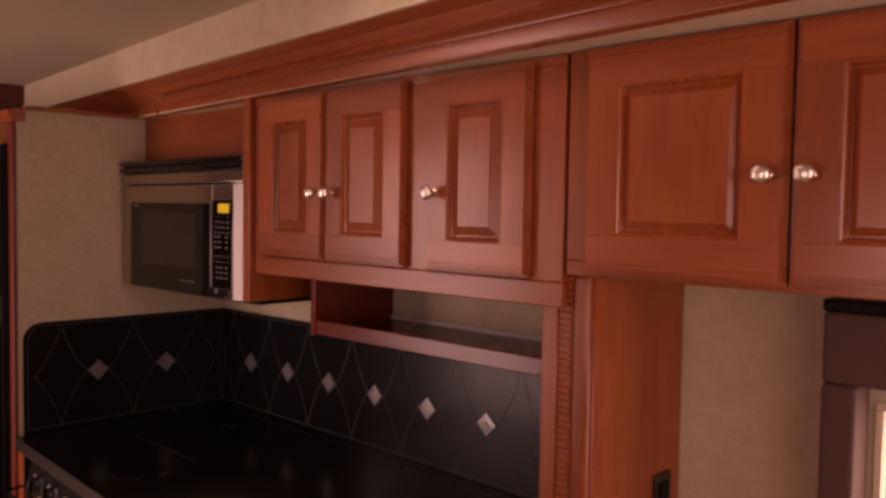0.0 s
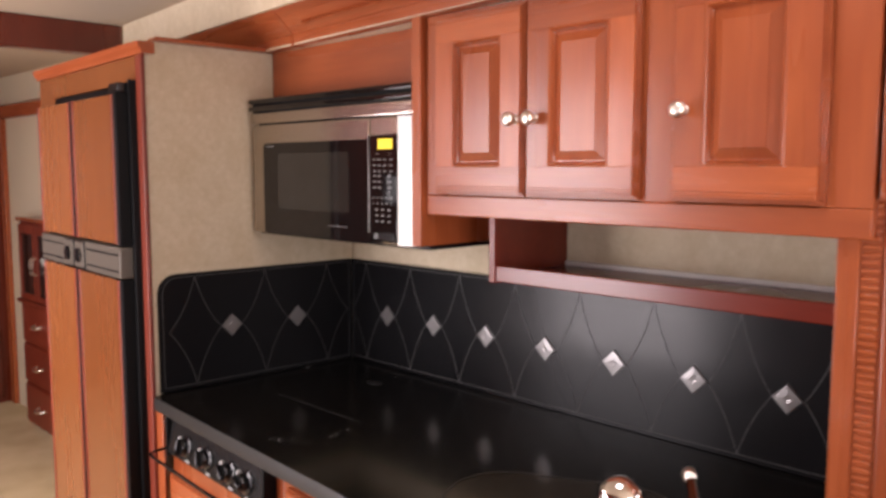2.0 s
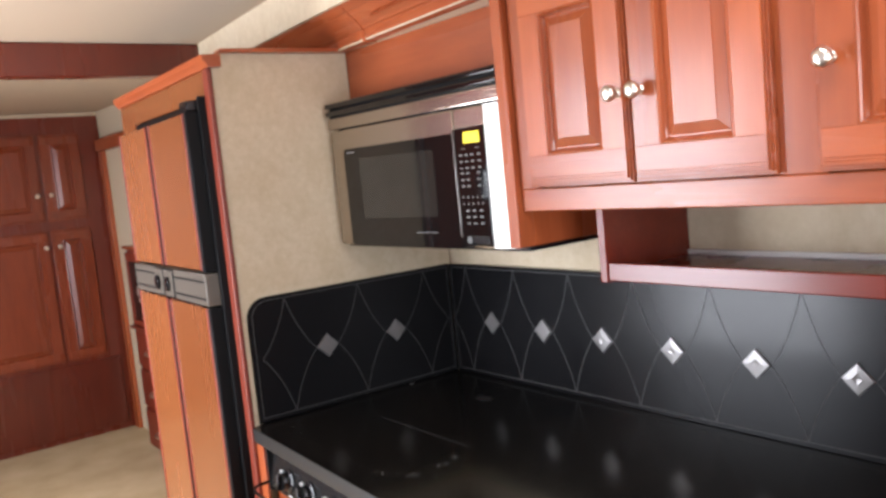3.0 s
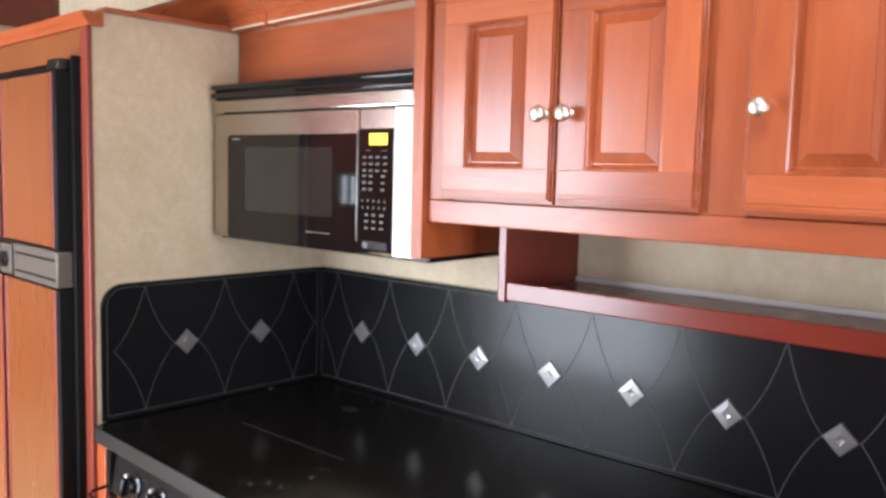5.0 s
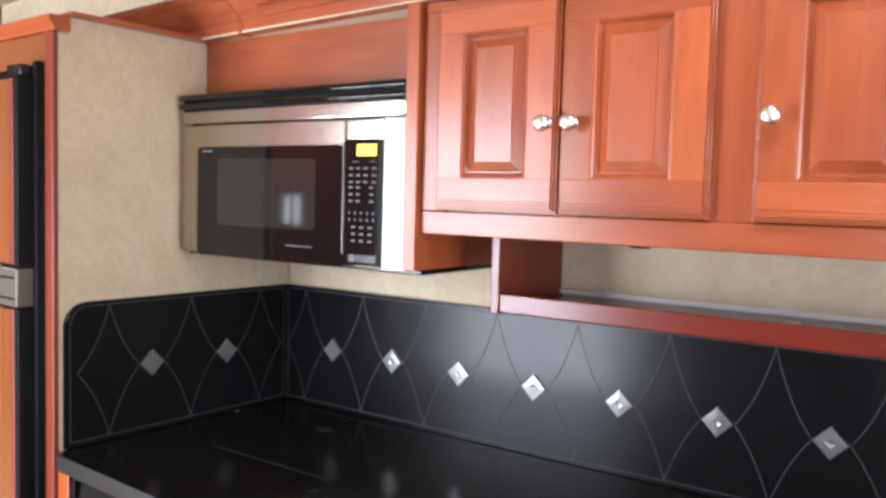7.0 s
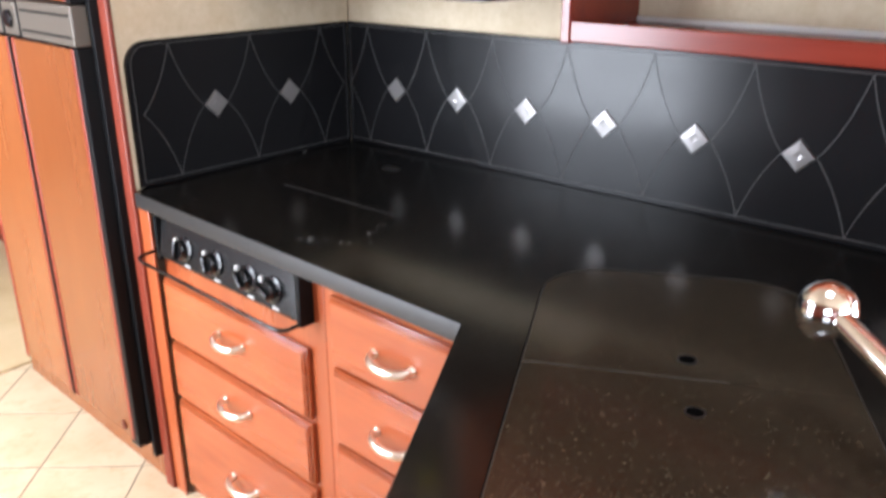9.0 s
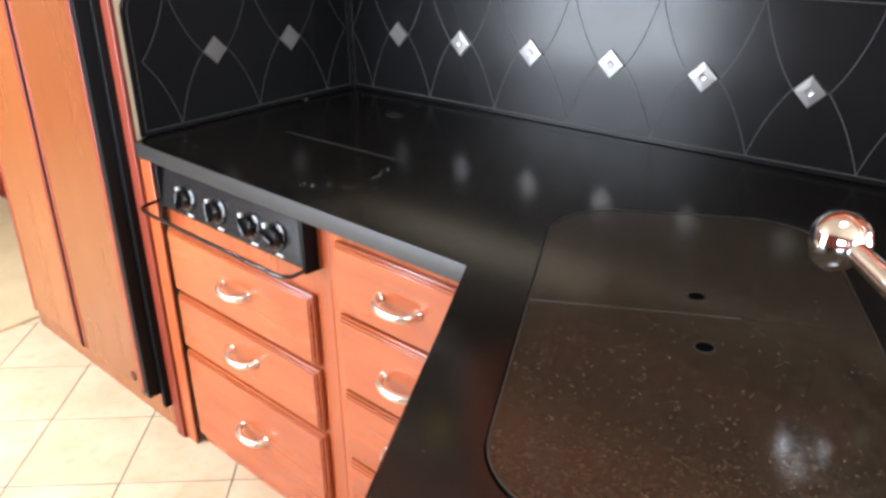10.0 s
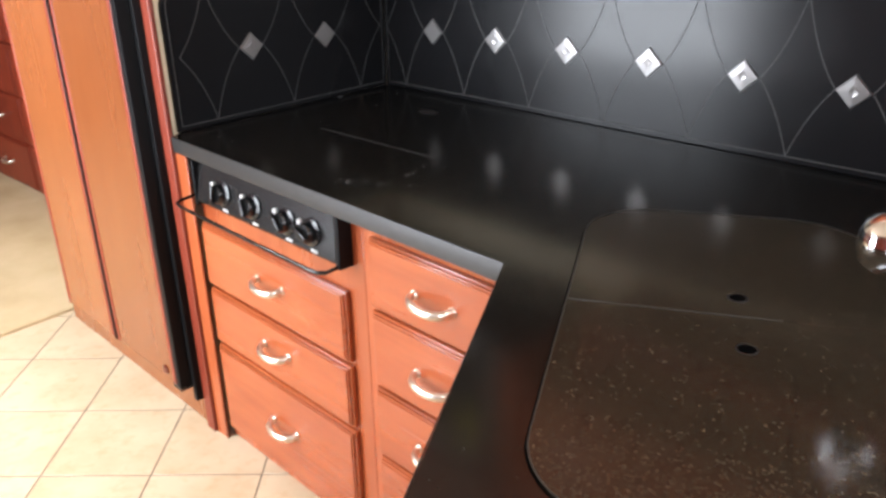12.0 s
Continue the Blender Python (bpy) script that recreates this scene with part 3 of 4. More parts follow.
def backsplash(name, length, to_frame, diamonds, round_end, label):
    """Local plan: u along the wall, out of the wall -y, z up."""
    top = 1.262
    sp = thing(name, (0, 0, 0.9), ROOM, label, "backsplash")
    outline = [(0, 0.9005), (length, 0.9005)]
    if round_end:
        r = 0.06
        outline += [(length - r + r * math.cos(radians(a)), top - r + r * math.sin(radians(a))) for a in range(0, 91, 15)]
    else:
        outline += [(length, top)]
    outline += [(0, top)]
    bm = prism(outline, 0, 0.012, 0.002)
    bm.transform(Matrix.Translation((0, 0.012, 0)) @ Matrix.Rotation(radians(90), 4, "X"))
    bm.transform(to_frame)
    part("board", bm, SPLASH, sp)

    def line(points):
        bm = bmesh.new()
        pts = [Vector(p) for p in points]
        ring = []
        for i, p in enumerate(pts):
            d = (pts[min(i + 1, len(pts) - 1)] - pts[max(i - 1, 0)]).normalized()
            s = Vector((-d.y, d.x)) * 0.0010
            ring.append([bm.verts.new((q.x, y, q.y)) for q, y in ((p - s, 0.001), (p - s, -0.0007), (p + s, -0.0007), (p + s, 0.001))])
        for a, b in zip(ring, ring[1:]):
            for k in range(3):
                bm.faces.new((a[k], a[k + 1], b[k + 1], b[k]))
        bm.transform(to_frame)
        part("engraved_line", bm, GROOVE, sp)

    def curve(p0, p1, p2):
        a, b, c = Vector(p0), Vector(p1), Vector(p2)
        return [(1 - t) ** 2 * a + 2 * t * (1 - t) * b + t * t * c for t in [i / 10 for i in range(11)]]
    half = (diamonds[-1][0] - diamonds[0][0]) / (len(diamonds) - 1) / 2
    ends = [(diamonds[0][0] - half, -1, diamonds[0][1]), (diamonds[-1][0] + half, 1, diamonds[-1][1])]
    for mid, s, z in ends:      # half figures that run out at the ends of the board
        for z0, dz in ((0.915, -0.060), (top - 0.012, 0.060)):
            pts = [p for p in curve((mid, z0), (mid + s * 0.030, z + dz), (mid + s * (half - 0.036), z)) if 0.003 < p.x < length - 0.006]
            if len(pts) > 1:
                line(pts)
    for u, z in diamonds:
        for s in (-1, 1):
            mid = u + s * half
            if not 0.012 < mid < length - 0.005:
                continue
            line(curve((mid, 0.915), (mid - s * 0.030, z - 0.060), (u + s * 0.036, z)))
            line(curve((mid, top - 0.012), (mid - s * 0.030, z + 0.060), (u + s * 0.036, z)))
    # border lines
    line([(0.012, 0.914), (length - 0.012, 0.914)])
    line([(0.012, top - 0.010), (length - (0.06 if round_end else 0.012), top - 0.010)])
    line([(0.012, 0.914), (0.012, top - 0.010)])
    line([(length - 0.012, 0.914), (length - 0.012, top - (0.06 if round_end else 0.010))])
    if round_end:
        line([(length - 0.06 + 0.048 * math.cos(radians(a)), top - 0.06 + 0.050 * math.sin(radians(a))) for a in range(0, 91, 15)])
    for u, z in diamonds:
        bm = bmesh.new()
        h = 0.036
        ring = [bm.verts.new((u + dx, -0.0005, z + dz)) for dx, dz in ((h, 0), (0, h), (-h, 0), (0, -h))]
        rim = [bm.verts.new((u + dx, -0.0056, z + dz)) for dx, dz in ((h * 0.92, 0), (0, h * 0.92), (-h * 0.92, 0), (0, -h * 0.92))]
        mid, lip, pit = ([bm.verts.new((u + dx, out, z + dz)) for dx, dz in ((h * k, 0), (0, h * k), (-h * k, 0), (0, -h * k))] for k, out in ((0.36, -0.0064), (0.31, -0.0072), (0.18, -0.0066)))
        hollow = bm.verts.new((u, -0.0060, z))
        for a, b in ((ring, rim), (rim, mid), (mid, lip), (lip, pit)):
            for i in range(4):
                bm.faces.new((a[i], a[(i + 1) % 4], b[(i + 1) % 4], b[i]))
        for i in range(4):
            bm.faces.new((pit[i], pit[(i + 1) % 4], hollow))
        bm.transform(to_frame)
        part("diamond_tile", bm, DIAMOND, sp, "pearly faceted glass diamond", smooth=False)
    return sp


backsplash("backsplash", 1.790, ROOM, [(0.200 + 0.2285 * i, 1.080 - 0.0017 * i) for i in range(7)], False, "black backsplash board with engraved curves and glass diamonds")
# u runs from the corner towards the room along -y
side = Matrix(((0, -1, 0, 0.0), (-1, 0, 0, 0.0), (0, 0, 1, 0), (0, 0, 0, 1)))
backsplash("backsplash", 0.712, SIDE @ side, [(0.228, 1.083), (0.473, 1.084)], True, "short black backsplash board with rounded corner on the partition")

# ---------------------------------------------------------------- worktop
A0, A1 = Vector((1.081, -0.7935)), Vector((1.345, -1.315))
run = (A1 - A0).normalized()
end = A0 + run * 0.66
plan = [(-0.006, 0.011), (1.905, 0.011), (1.99, -0.45), (1.99, end.y + 0.10), (1.93, end.y), (end.x + 0.05, end.y - 0.015), (end.x, end.y + 0.02), (A0.x, A0.y), (0.02, -0.742), (-0.014, -0.739), (-0.020, -0.722), (-0.031, -0.7005)]
top = thing("worktop", (0.9, -0.4, 0.862), label="black speckled laminate worktop with an angled sink peninsula", category="worktop")
part("slab", prism(plan[::-1], 0.862, 0.900, 0.003), LAMINATE, top)
bm = bmesh.new()
nrm = Vector((run.y, -run.x))
for (a, b) in (((-0.012, -0.7395), (A0.x, A0.y)), ((A0.x, A0.y), (end.x, end.y + 0.02))):
    d = (Vector(b) - Vector(a)).normalized()
    o = Vector((d.y, -d.x)) * 0.0025
    bm2 = [Vector(a), Vector(b), Vector(b) + o, Vector(a) + o]
    prism([(p.x, p.y) for p in bm2], 0.8605, 0.8985, 0.001, bm)
part("edge_band", bm, EDGE, top, "worn dark grey edge band")

hob = thing("hob_cover", (0.33, -0.4, 0.9), label="black two-leaf hob cover flush in the worktop", category="hob cover")
part("front_leaf", prism(rounded(0.60, 0.238, 0.012, 4, 0.332, -0.577), 0.8995, 0.9003), LAMINATE, hob)
part("rear_leaf", prism(rounded(0.60, 0.375, 0.012, 4, 0.332, -0.267), 0.8995, 0.9003), LAMINATE, hob)
part("seam", box(0.22, 0.62, -0.4560, -0.4548, 0.9000, 0.9006), SEAM, hob, "thin grey seam between the leaves")
part("finger_recess", prism([(0.33 + 0.030 * math.cos(a / 12 * math.pi), -0.168 + 0.018 * math.sin(a / 12 * math.pi)) for a in range(24)], 0.9006, 0.9012), EDGE, hob, "dull grey finger recess")

P, Q = Vector((run.x, run.y)), Vector((-run.y, run.x))


def sink_plan(p0, p1, q0, q1, r, corners):
    """A rounded outline along the peninsula; corners says which ends are round."""
    out = []
    for (pc, qc, a0, on) in ((p1 - r, q1 - r, 0, corners[1]), (p0 + r, q1 - r, 90, corners[0]), (p0 + r, q0 + r, 180, corners[0]), (p1 - r, q0 + r, 270, corners[1])):
        if on:
            out += [(pc + r * math.cos(radians(a0 + 9 * i)), qc + r * math.sin(radians(a0 + 9 * i))) for i in range(11)]
        else:
            out.append((p0 if a0 in (90, 180) else p1, q0 if a0 in (180, 270) else q1))
    return [tuple(P * p + Q * q) for p, q in out]


q_l = Q.dot(Vector((1.23, -0.84)))
p_s = P.dot(Vector((1.23, -0.84)))
p_t = P.dot(Vector((1.30, -0.36)))
p_b = p_t + 0.86
q_r = Q.dot(Vector((1.615, -0.553)))
sink = thing("sink_cover", (1.4, -0.75, 0.9), label="black speckled two-piece sink cover with finger holes", category="sink cover")
part("shadow_gap", prism(sink_plan(p_t - 0.003, p_b + 0.003, q_l - 0.003, q_r + 0.003, 0.133, (1, 1)), 0.8992, 0.9004), VOID, sink)
for name, a, b, cor in (("rear_leaf", p_t, p_s - 0.001, (1, 0)), ("front_leaf", p_s + 0.001, p_b, (0, 1))):
    part(name, prism(sink_plan(a, b, q_l, q_r, 0.13, cor), 0.9002, 0.9030 if name == "rear_leaf" else 0.9036, 0.0012), COVER, sink)
# thin ring coloured as a highlight along the cover's edge
outer, inner = (sink_plan(p_t + g, p_b - g, q_l + g, q_r - g, 0.13 - g, (1, 1)) for g in (0.0, 0.0016))
bm = bmesh.new()
va = [[bm.verts.new((x, y, z)) for x, y in o] for o, z in ((outer, 0.9022), (outer, 0.9041), (inner, 0.9041))]
for a, b in zip(va, va[1:]):
    for i in range(len(a)):
        bm.faces.new((a[i], a[(i + 1) % len(a)], b[(i + 1) % len(a)], b[i]))
part("rim", bm, GLINT, sink, "thin pale line for light caught on the cover rim")
c0, c1 = P * p_s + Q * (q_l + 0.002), P * p_s + Q * (q_l + 0.30)
o = P * 0.0011
part("seam", prism([tuple(v) for v in (c0 - o, c1 - o * 0.5, c1 + o * 0.5, c0 + o)], 0.9032, 0.9040), GLINT, sink, "pale glint-coloured line along the seam of the leaves")
for hx, hy in ((1.421, -0.678), (1.491, -0.809)):
    part("hole_ring", lathe(((0.0125, 0.9030), (0.0150, 0.9030), (0.0150, 0.9040), (0.0140, 0.9043), (0.0125, 0.9040), (0.0125, 0.9030)), (hx, hy, 0)), EDGE, sink, "rim of a finger hole")
    # black disc instead of real depth
    part("hole", lathe(((0.0, 0.9038), (0.0122, 0.9038), (0.0122, 0.9030)), (hx, hy, 0)), VOID, sink)

# faucet: tall body, drooping arm with a ball-shaped spray head, lever
fa = thing("faucet", (1.88, -0.93, 0.9), label="chrome faucet with a ball-shaped spray head and lever", category="faucet")
part("body", lathe(((0, 0.9), (0.034, 0.9), (0.034, 0.908), (0.026, 0.914), (0.022, 0.93), (0.022, 0.965), (0.027, 0.972), (0.027, 1.0), (0.018, 1.012), (0, 1.014)), (1.88, -0.93, 0)), CHROME, fa)
part("spray_arm", tube([(1.88, -0.93, 0.985), (1.815, -0.885, 1.006), (1.745, -0.835, 1.030), (1.675, -0.780, 1.050), (1.628, -0.742, 1.062)], lambda t: 0.020 - 0.006 * t, 14), CHROME, fa)
ballc = Vector((1.611, -0.727, 1.062))
part("spray_head", lathe(((0, -0.038), (0.017, -0.0375), (0.021, -0.032), (0.030, -0.023), (0.0365, -0.008), (0.0375, 0.005), (0.032, 0.020), (0.021, 0.032), (0.010, 0.0365), (0, 0.0375)), ballc, (0.5, 0.2, 1), 28), CHROME, fa)
part("lever", tube([(1.88, -0.92, 1.01), (1.825, -0.84, 1.036), (1.75, -0.735, 1.066), (1.668, -0.612, 1.086)], lambda t: 0.011 - 0.003 * t, 12, flat=0.7), CHROME, fa)
part("lever_tip", lathe(((0, 0), (0.011, 0), (0.012, 0.004), (0.012, 0.016), (0.010, 0.02), (0, 0.021)), (1.672, -0.620, 1.0855), (-0.55, 0.83, 0.10)), NICKEL, fa)

# crumbs and specks left on the worktop
bm = bmesh.new()
rng = random.Random(4)
for i in range(30):
    k = rng.random()
    x, y = (0.565 + 0.10 * k + rng.gauss(0, 0.006), -0.705 + 0.06 * k + rng.gauss(0, 0.008)) if i < 14 else (0.66 - 0.03 * k + rng.gauss(0, 0.006), -0.60 + 0.09 * k + rng.gauss(0, 0.006)) if i < 22 else (rng.uniform(0.05, 0.7), rng.uniform(-0.7, -0.06))
    r = rng.uniform(0.0004, 0.0010)
    bmesh.ops.create_icosphere(bm, subdivisions=1, radius=r, matrix=Matrix.Translation((x, y, 0.9008 + r * 0.6)))
solid("crumbs", bm, WHITE, label="pale crumbs scattered on the black worktop", category="crumbs", kind="stuff")
solid("paper_scrap", box(0.003, 0.010, -0.205, -0.193, 0.9005, 0.9020, 0.0004), LEGEND, label="small white plastic scrap at the backsplash foot", category="scrap")

# ---------------------------------------------------------------- base units
def drawer(parent, u0, u1, z0, z1, y, handle_u, handle_z, mat=WOOD_X):
    front = part("drawer", box(u0, u1, y + 0.008, y + 0.02, z0, z1, 0.003), mat, parent)
    part("edge_step", box(u0 + 0.005, u1 - 0.005, y + 0.003, y + 0.0078, z0 + 0.005, z1 - 0.005, 0.002), mat, front)
    part("face", box(u0 + 0.010, u1 - 0.010, y, y + 0.0028, z0 + 0.010, z1 - 0.010, 0.0012), mat, front)
    pts = [(handle_u + 0.051 * math.cos(math.pi * i / 12), y - 0.004 - 0.030 * math.sin(math.pi * i / 12) ** 0.8, handle_z - 0.007 * math.sin(math.pi * i / 12)) for i in range(13)]
    bm = tube(pts, lambda t: 0.0066 + 0.0010 * math.sin(math.pi * t), 16, flat=1.25)
    for s in (-1, 1):
        lathe(((0, 0), (0.010, 0), (0.010, 0.003), (0.007, 0.006), (0, 0.006)), (handle_u + s * 0.051, y, handle_z), (0, -1, 0), 14, bm)
    part("handle", bm, NICKEL, front, "curved satin nickel handle")


FY = 0.030
unit = thing("drawer_unit", (0.34, 0.3, 0.0), BASE, "cherry wood base unit with three drawers below the hob controls", "drawer unit", "base units")
part("carcass", box(0.022, 0.675, FY, 0.70, 0.0, 0.8605, 0.002), WOOD_Z, unit)
part("post", box(-0.0195, 0.031, FY - 0.030, FY - 0.0235, 0.0, 0.8605, 0.002), WOOD_Z, unit)
for z0, z1, hz in ((0.500, 0.677, 0.602), (0.326, 0.489, 0.420), (0.035, 0.315, 0.190)):
    drawer(unit, 0.034, 0.622, z0, z1, FY - 0.021, 0.338, hz)
unit = thing("drawer_unit", (0.88, 0.3, 0.0), BASE, "cherry wood base unit with four drawers beside the sink peninsula", "drawer unit", "base units")
part("carcass", box(0.6755, 1.085, FY, 0.70, 0.0, 0.8605, 0.002), WOOD_Z, unit)
for z0, z1 in ((0.674, 0.830), (0.488, 0.666), (0.306, 0.480), (0.05, 0.298)):
    drawer(unit, 0.708, 1.052, z0, z1, FY - 0.021, 0.898, (z0 + z1) / 2 + 0.002)

# peninsula base under the sink
pin = [A0 + Q * 0.03 + P * 0.03, end + Q * 0.03 - P * 0.03, Vector((1.93, end.y + 0.06)), Vector((1.93, -0.45)), Vector((1.86, -0.02)), Vector((1.12, -0.02))]
solid("sink_unit", prism([(p.x, p.y) for p in pin], 0.0, 0.8605), WOOD_Z, label="cherry wood sink base unit of the peninsula", category="base unit", group="base units")

hobc = thing("hob_control_panel", (0.34, 0.02, 0.745), BASE, "black hob control panel with four knobs and a towel bar", "control panel")
bm = extrude_x([(0.04, 0.745), (0.002, 0.745), (-0.004, 0.752), (0.010, 0.842), (0.016, 0.852), (0.04, 0.852)], 0.070, 0.626)
part("panel", bm, PANEL, hobc)
part("end_cap", box(0.626, 0.640, -0.006, 0.04, 0.740, 0.858, 0.003), BLACK_MATT, hobc)
part("end_cap", box(0.060, 0.070, -0.006, 0.04, 0.738, 0.854, 0.003), BLACK_MATT, hobc)
ax = Vector((0, -1, 0.15)).normalized()
for i, u in enumerate((0.190, 0.318, 0.450, 0.540)):
    c = Vector((u, 0.002, 0.797))
    kn = part("knob", lathe(((0, 0), (0.031, 0), (0.031, 0.004), (0.024, 0.007), (0.023, 0.020), (0.021, 0.024), (0, 0.024)), c, ax, 28), BLACK, hobc)
    bm = box(-0.005, 0.005, -0.022, 0.022, 0.0, 0.014, 0.002)
    bm.transform(Matrix.Translation(c + ax * 0.022) @ ax.to_track_quat("Z", "Y").to_matrix().to_4x4() @ Matrix.Rotation(0.4 * i, 4, "Z"))
    part("grip", bm, BLACK, kn)
    part("mark", box(u - 0.045, u - 0.035, -0.003, 0.004, 0.806, 0.816), MARK, hobc)
    part("mark", box(u + 0.0, u + 0.022, -0.004, 0.004, 0.755, 0.760), MARK, hobc)
bar = [(0.030, 0.02, 0.752), (0.030, -0.030, 0.748), (0.036, -0.042, 0.745), (0.06, -0.048, 0.744), (0.30, -0.048, 0.742), (0.58, -0.048, 0.742), (0.612, -0.045, 0.742), (0.628, -0.034, 0.743), (0.632, -0.010, 0.746), (0.632, 0.02, 0.750)]
part("towel_bar", tube(bar, 0.0045, 14), BLACK, hobc, "thin black towel bar")

# ---------------------------------------------------------------- fridge in its cabinet
fc = thing("fridge_cabinet", (-0.55, 0.35, 0.0), BASE, "cherry wood fridge surround with crown trim and plinth", "fridge surround")
part("front_post", box(-0.062, -0.020, -0.010, 0.004, 0.0, 1.914, 0.004, 3), WOOD_RED, fc)
part("left_post", box(-1.040, -0.867, 0.0, 0.03, 0.14, 1.90, 0.003), WOOD_LAM, fc)
part("header", box(-1.040, -0.058, 0.001, 0.03, 1.838, 1.914, 0.002), WOOD_LAM, fc)
part("plinth", box(-1.040, -0.0585, 0.004, 0.03, 0.0, 0.142, 0.002), WOOD_LAM, fc)
part("left_side", box(-1.040, -1.020, 0.031, 0.69, 0.0, 1.92), WOOD_LAM, fc)
part("top_board", box(-1.040, -0.068, 0.031, 0.69, 1.90, 1.92), WOOD_DARK, fc)
part("front_crown", extrude_x([(0.03, 1.9145), (-0.008, 1.9145), (-0.010, 1.923), (-0.020, 1.933), (-0.022, 1.948), (0.03, 1.948)], -1.045, -0.012), WOOD_X, fc)
part("side_crown", box(-0.066, -0.010, 0.031, 0.42, 1.9535, 1.964, 0.003), WOOD_Y, fc)

fr = thing("fridge", (-0.5, 0.3, 0.14), BASE, "four-door fridge with wood panels, black edges and grey handle band", "fridge")
DY = -0.062
part("casing", box(-0.862, -0.062, 0.004, 0.60, 0.145, 1.834), BLACK_MATT, fr)
part("flange", box(-0.078, -0.0600, -0.030, 0.003, 0.10, 1.842, 0.002), BLACK_MATT, fr)
for (u0, u1) in ((-0.860, -0.490), (-0.483, -0.092)):
    for z0, z1 in ((1.352, 1.804), (0.150, 1.250)):
        d = part("door", box(u0, u1, DY + 0.008, -0.004, z0, z1, 0.004), BLACK, fr, "black edged fridge door")
        part("wood_panel", box(u0 + 0.006, u1 - 0.012, DY, DY + 0.010, z0 + 0.004, z1 - 0.004, 0.003), WOOD_LAM, d)
        for ea, eb in ((u0 + 0.004, u0 + 0.020), (u1 - 0.030, u1 - 0.011)):
            part("wood_edging", box(ea, eb, DY - 0.0025, DY + 0.008, z0 + 0.003, z1 - 0.003, 0.003, 3), WOOD_RED, d, "darker red wood edging")
        part("edge_strip", box(u1 - 0.010, u1 + (0.002 if u1 < -0.2 else 0.014), DY - 0.003, -0.006, z0, z1, 0.002), BLACK_MATT, d)
    band = part("handle_band", box(u0, u1 + (0.0 if u1 < -0.2 else 0.012), DY - 0.006, -0.004, 1.254, 1.348, 0.005), GREY, fr, "grey plastic handle band")
    s = 1 if u1 < -0.2 else -1
    mid = u1 - 0.05 if s > 0 else u0 + 0.05
    part("slot", box(u0 + 0.01 if s > 0 else mid + 0.06, mid - 0.06 if s > 0 else u1, DY - 0.0075, DY, 1.322, 1.327), BLACK_MATT, band)
    part("slot", box(u0 + 0.01 if s > 0 else mid + 0.06, mid - 0.06 if s > 0 else u1, DY - 0.0075, DY, 1.272, 1.277), BLACK_MATT, band)
    part("latch_rim", box(mid - 0.053, mid + 0.049, DY - 0.009, DY, 1.2555, 1.3465, 0.004), BLACK_MATT, band)
    part("latch_plate", box(mid - 0.048, mid + 0.044, DY - 0.012, DY, 1.258, 1.344, 0.006), GREY, band)
    part("latch", lathe(((0, 0), (0.026, 0), (0.026, 0.006), (0.018, 0.010), (0, 0.010)), (mid, DY - 0.012, 1.30), (0, -1, 0), 6), BLACK, band)
part("hinge_cap", box(-0.150, -0.082, DY + 0.004, -0.006, 1.8045, 1.834, 0.004), BLACK, fr)
part("hinge_cap", box(-0.14, -0.094, DY + 0.004, -0.006, 0.128, 0.1495, 0.004), BLACK, fr)
part("hinge_cover", lathe(((0, 0), (0.014, 0), (0.014, 0.004), (0.010, 0.006), (0, 0.006)), (-0.160, DY, 0.182), (0, -1, 0), 18), WOOD_DARK, fr, "dark round cover low on the door")
part("vent_grille", box(-0.46, -0.37, -0.002, 0.006, 0.085, 0.115, 0.002), GREY, fr, "small grey vent in the plinth")

# ---------------------------------------------------------------- bedroom beyond
wd = thing("wardrobe", (-3.6, -0.9, 0.012), label="dark cherry built-in wardrobe with four raised-panel doors", category="wardrobe")
WF = Matrix.Translation((WEST, 0, 0)) @ Matrix.Rotation(radians(90), 4, "Z")   # its front faces +x
wd.matrix_world = WF
ORIGIN[wd.name] = Vector((0, 0, 0))
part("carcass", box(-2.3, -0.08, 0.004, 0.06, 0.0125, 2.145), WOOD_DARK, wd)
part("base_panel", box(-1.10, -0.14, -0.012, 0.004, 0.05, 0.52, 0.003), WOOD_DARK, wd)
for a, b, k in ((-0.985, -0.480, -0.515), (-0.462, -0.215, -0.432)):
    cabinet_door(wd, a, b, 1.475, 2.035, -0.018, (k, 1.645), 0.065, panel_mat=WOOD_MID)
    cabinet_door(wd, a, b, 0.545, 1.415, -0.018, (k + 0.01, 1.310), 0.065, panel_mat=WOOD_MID)

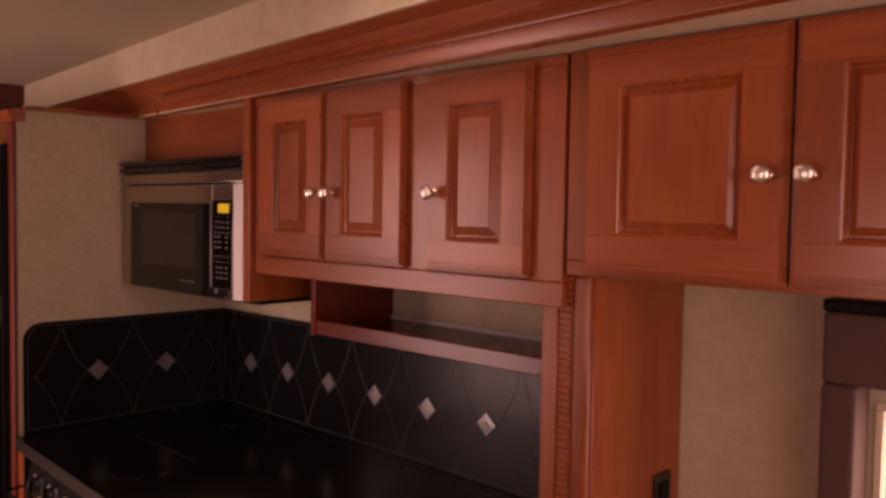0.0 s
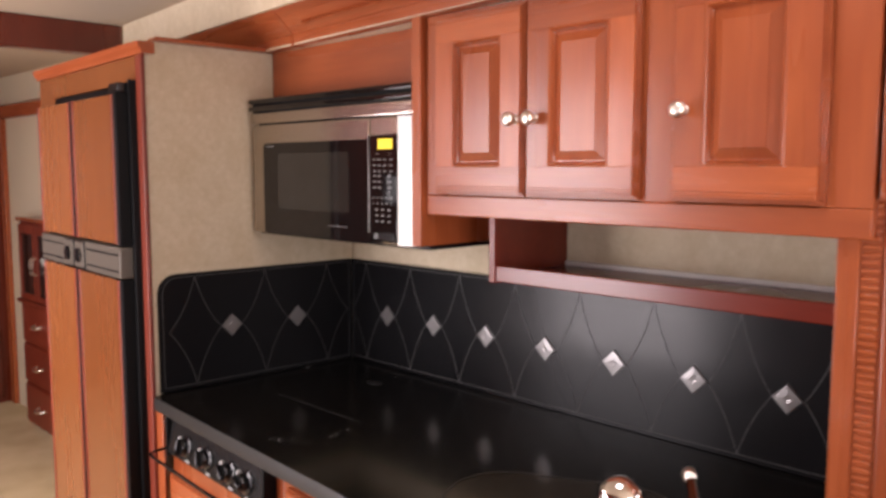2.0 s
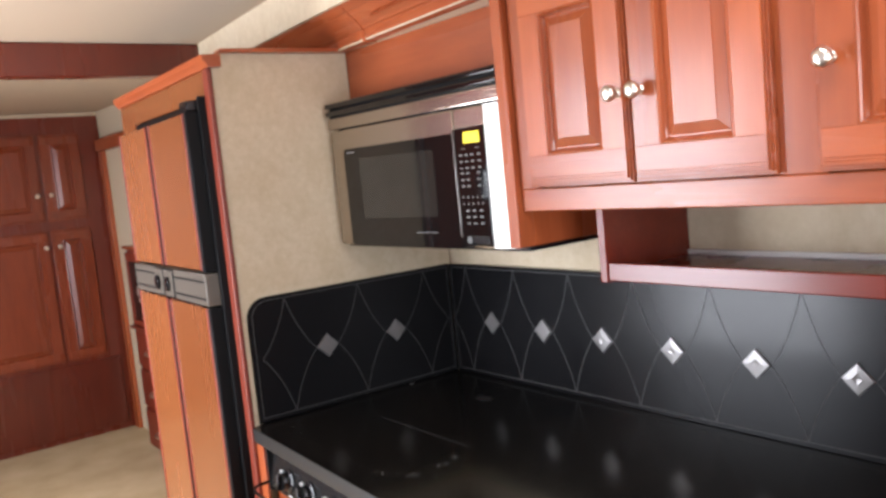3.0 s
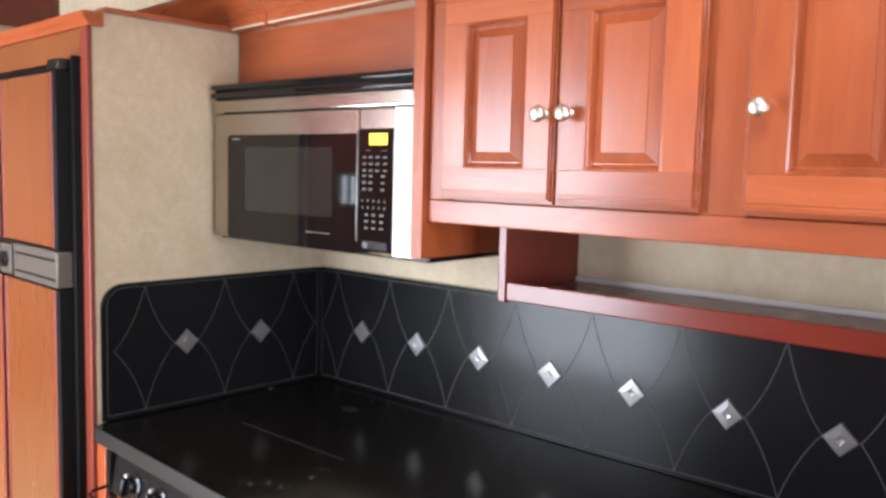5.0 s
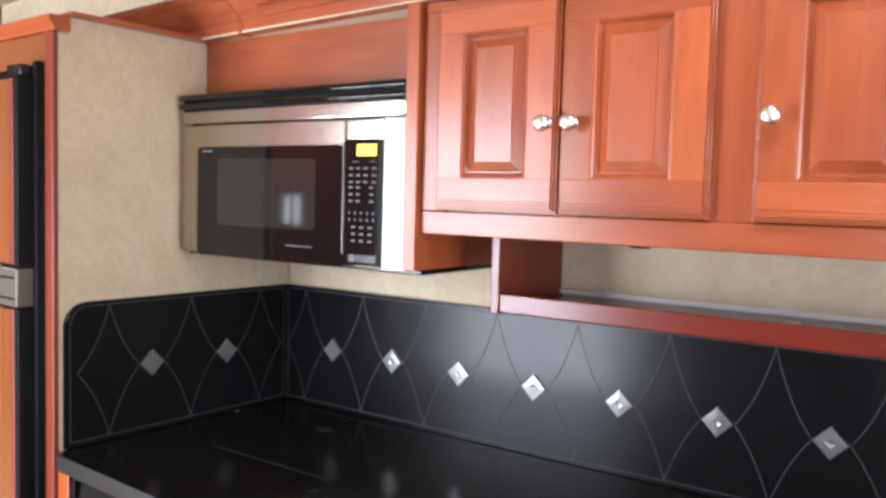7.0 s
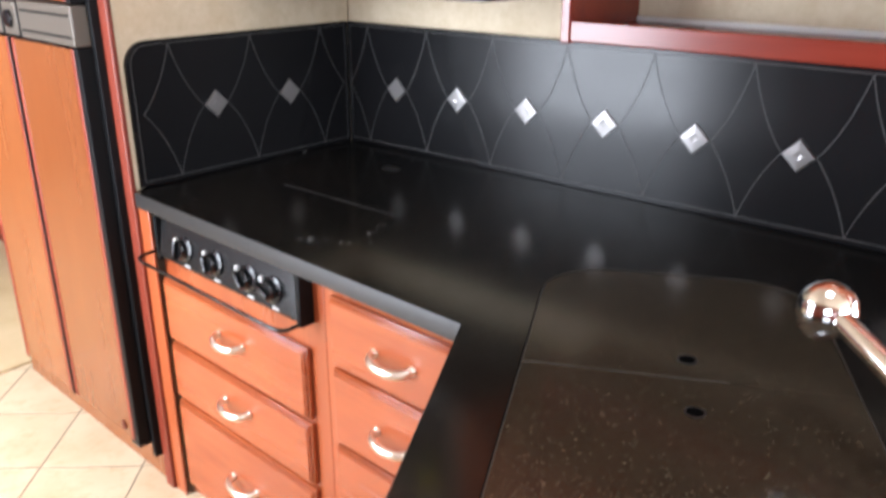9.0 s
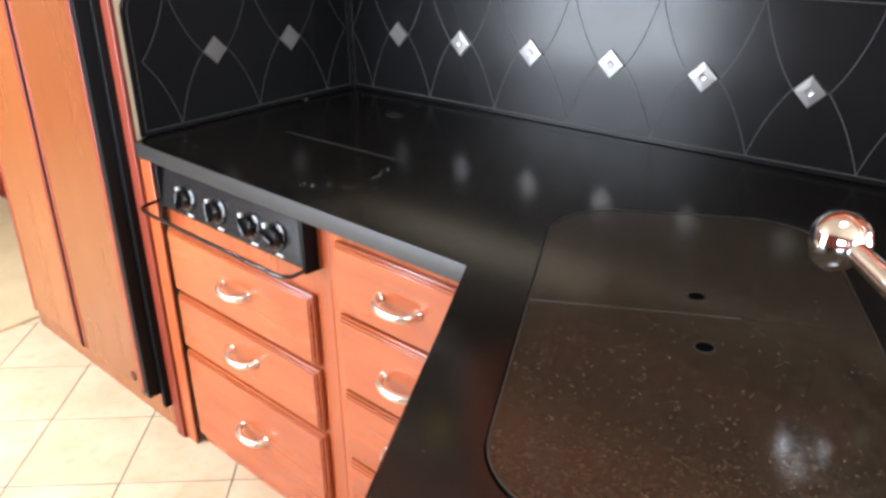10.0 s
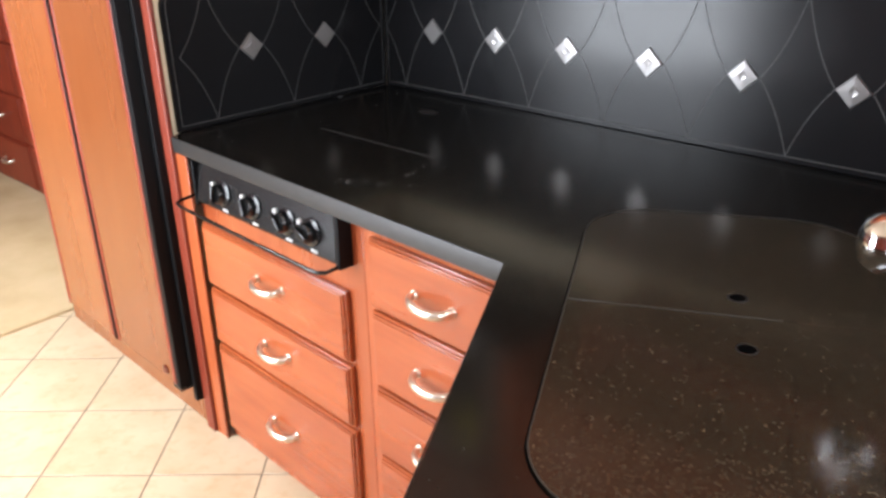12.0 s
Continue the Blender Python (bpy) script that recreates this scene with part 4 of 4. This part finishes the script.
ch = thing("chest_of_drawers", (-2.5, -0.1, 0.012), label="cherry wood chest with drawers below and dark glazed cupboards above", category="chest")
part("carcass", box(-3.05, -1.9, -0.165, -0.078, 0.0125, 1.27, 0.003), WOOD_RED, ch)
part("top", box(-3.07, -1.88, -0.185, -0.078, 1.27, 1.29, 0.003), WOOD_X, ch)
for a, b in ((-3.03, -2.47), (-2.45, -1.92)):
    for z0, z1 in ((0.03, 0.27), (0.285, 0.52), (0.535, 0.77)):
        drawer(ch, a, b, z0, z1, -0.185, (a + b) / 2, (z0 + z1) / 2, WOOD_RED)
    mid = (a + b) / 2
    for c, d, grip in ((a, mid - 0.004, mid - 0.022), (mid + 0.004, b, mid + 0.022)):
        pane = part("glass_door", box(c + 0.035, d - 0.035, -0.176, -0.170, 0.83, 1.20, 0.001), GLASS_BLACK, ch, "dark glass cupboard door")
        for e in ((c, d, 0.80, 0.835), (c, d, 1.195, 1.25), (c, c + 0.038, 0.835, 1.195), (d - 0.038, d, 0.835, 1.195)):
            part("door_frame", box(e[0], e[1], -0.185, -0.166, e[2], e[3], 0.003), WOOD_RED, pane)
        part("handle", tube([(grip, -0.186, 0.96), (grip, -0.205, 0.97), (grip, -0.208, 1.01), (grip, -0.205, 1.05), (grip, -0.186, 1.06)], 0.006, 10), NICKEL, pane, "satin nickel bar handle")
part("ledge", box(-3.06, -1.89, -0.200, -0.166, 0.774, 0.796, 0.004), WOOD_RED, ch)
solid("trim_bedroom", box(-3.6, -1.10, -0.12, -0.076, 1.90, 1.985, 0.006), WOOD_X, label="cherry wood moulding along the bedroom wall", category="moulding", kind="structure")
solid("trim_casing", box(-3.60, -3.52, -0.105, -0.076, 0.0125, 1.90, 0.004), WOOD_Z, label="upright cherry wood casing beside the wardrobe", category="casing", kind="structure")

# ---------------------------------------------------------------- dinette window surround
la = thing("lambrequin", (2.8, -0.03, 0.7), label="brown padded window surround with black top braid", category="window surround")
part("left_leg", box(2.228, 2.290, -0.075, 0.018, 0.62, 1.338, 0.008, 3), BLIND, la)
part("right_leg", box(3.385, 3.455, -0.075, 0.018, 0.62, 1.330, 0.008, 3), BLIND, la)
part("header", box(2.228, 3.455, -0.075, 0.018, 1.3385, 1.474, 0.008, 3), BLIND, la)
bm = box(2.228, 3.455, -0.080, 0.018, 1.475, 1.498, 0.004)
for i in range(60):
    box(2.234 + i * 0.0202, 2.248 + i * 0.0202, -0.084, -0.078, 1.478, 1.495, 0.002, 1, bm)
part("braid", bm, BLACK_MATT, la, "black woven braid")

# ---------------------------------------------------------------- floor tiles, laid on the diagonal
TS = 0.305
ga, gb = Vector((math.cos(radians(41.6)), math.sin(radians(41.6)))) * TS, Vector((math.sin(radians(41.6)), -math.cos(radians(41.6)))) * TS
bm = box(-TS / 2 + 0.0016, TS / 2 - 0.0016, -TS / 2 + 0.0016, TS / 2 - 0.0016, -0.004, 0.0, 0.0012, 1)
tile_mesh = bpy.data.meshes.new("tile")
bm.to_mesh(tile_mesh)
bm.free()
tile_mesh.materials.append(TILE)
floor_ob = bpy.data.objects["floor"]
for i in range(-12, 18):
    for j in range(-10, 18):
        c = Vector((-0.193, -0.742)) + ga * (i + 0.5) + gb * (j + 0.5)
        if -1.28 < c.x < 4.1 and -2.70 < c.y < -0.20:
            mesh = tile_mesh
            if c.x > 3.67 or c.y < -2.27:       # cut to the walls
                bm = bmesh.new()
                bm.from_mesh(tile_mesh)
                turn = pose(c.x, c.y, 0, 0, 0, 41.6)
                bm.transform(turn)
                for co, no in (((3.895, 0, 0), (1, 0, 0)), ((0, -2.497, 0), (0, -1, 0))):
                    bmesh.ops.bisect_plane(bm, geom=bm.verts[:] + bm.edges[:] + bm.faces[:], plane_co=co, plane_no=no, clear_outer=True)
                bm.transform(turn.inverted())
                if len(bm.faces) < 3:
                    bm.free()
                    continue
                mesh = bpy.data.meshes.new("tile")
                bm.to_mesh(mesh)
                bm.free()
                mesh.materials.append(TILE)
            t_ob = new("tile", mesh)
            t_ob.parent = floor_ob
            t_ob.matrix_local = pose(c.x, c.y, 0, 0, 0, 41.6)
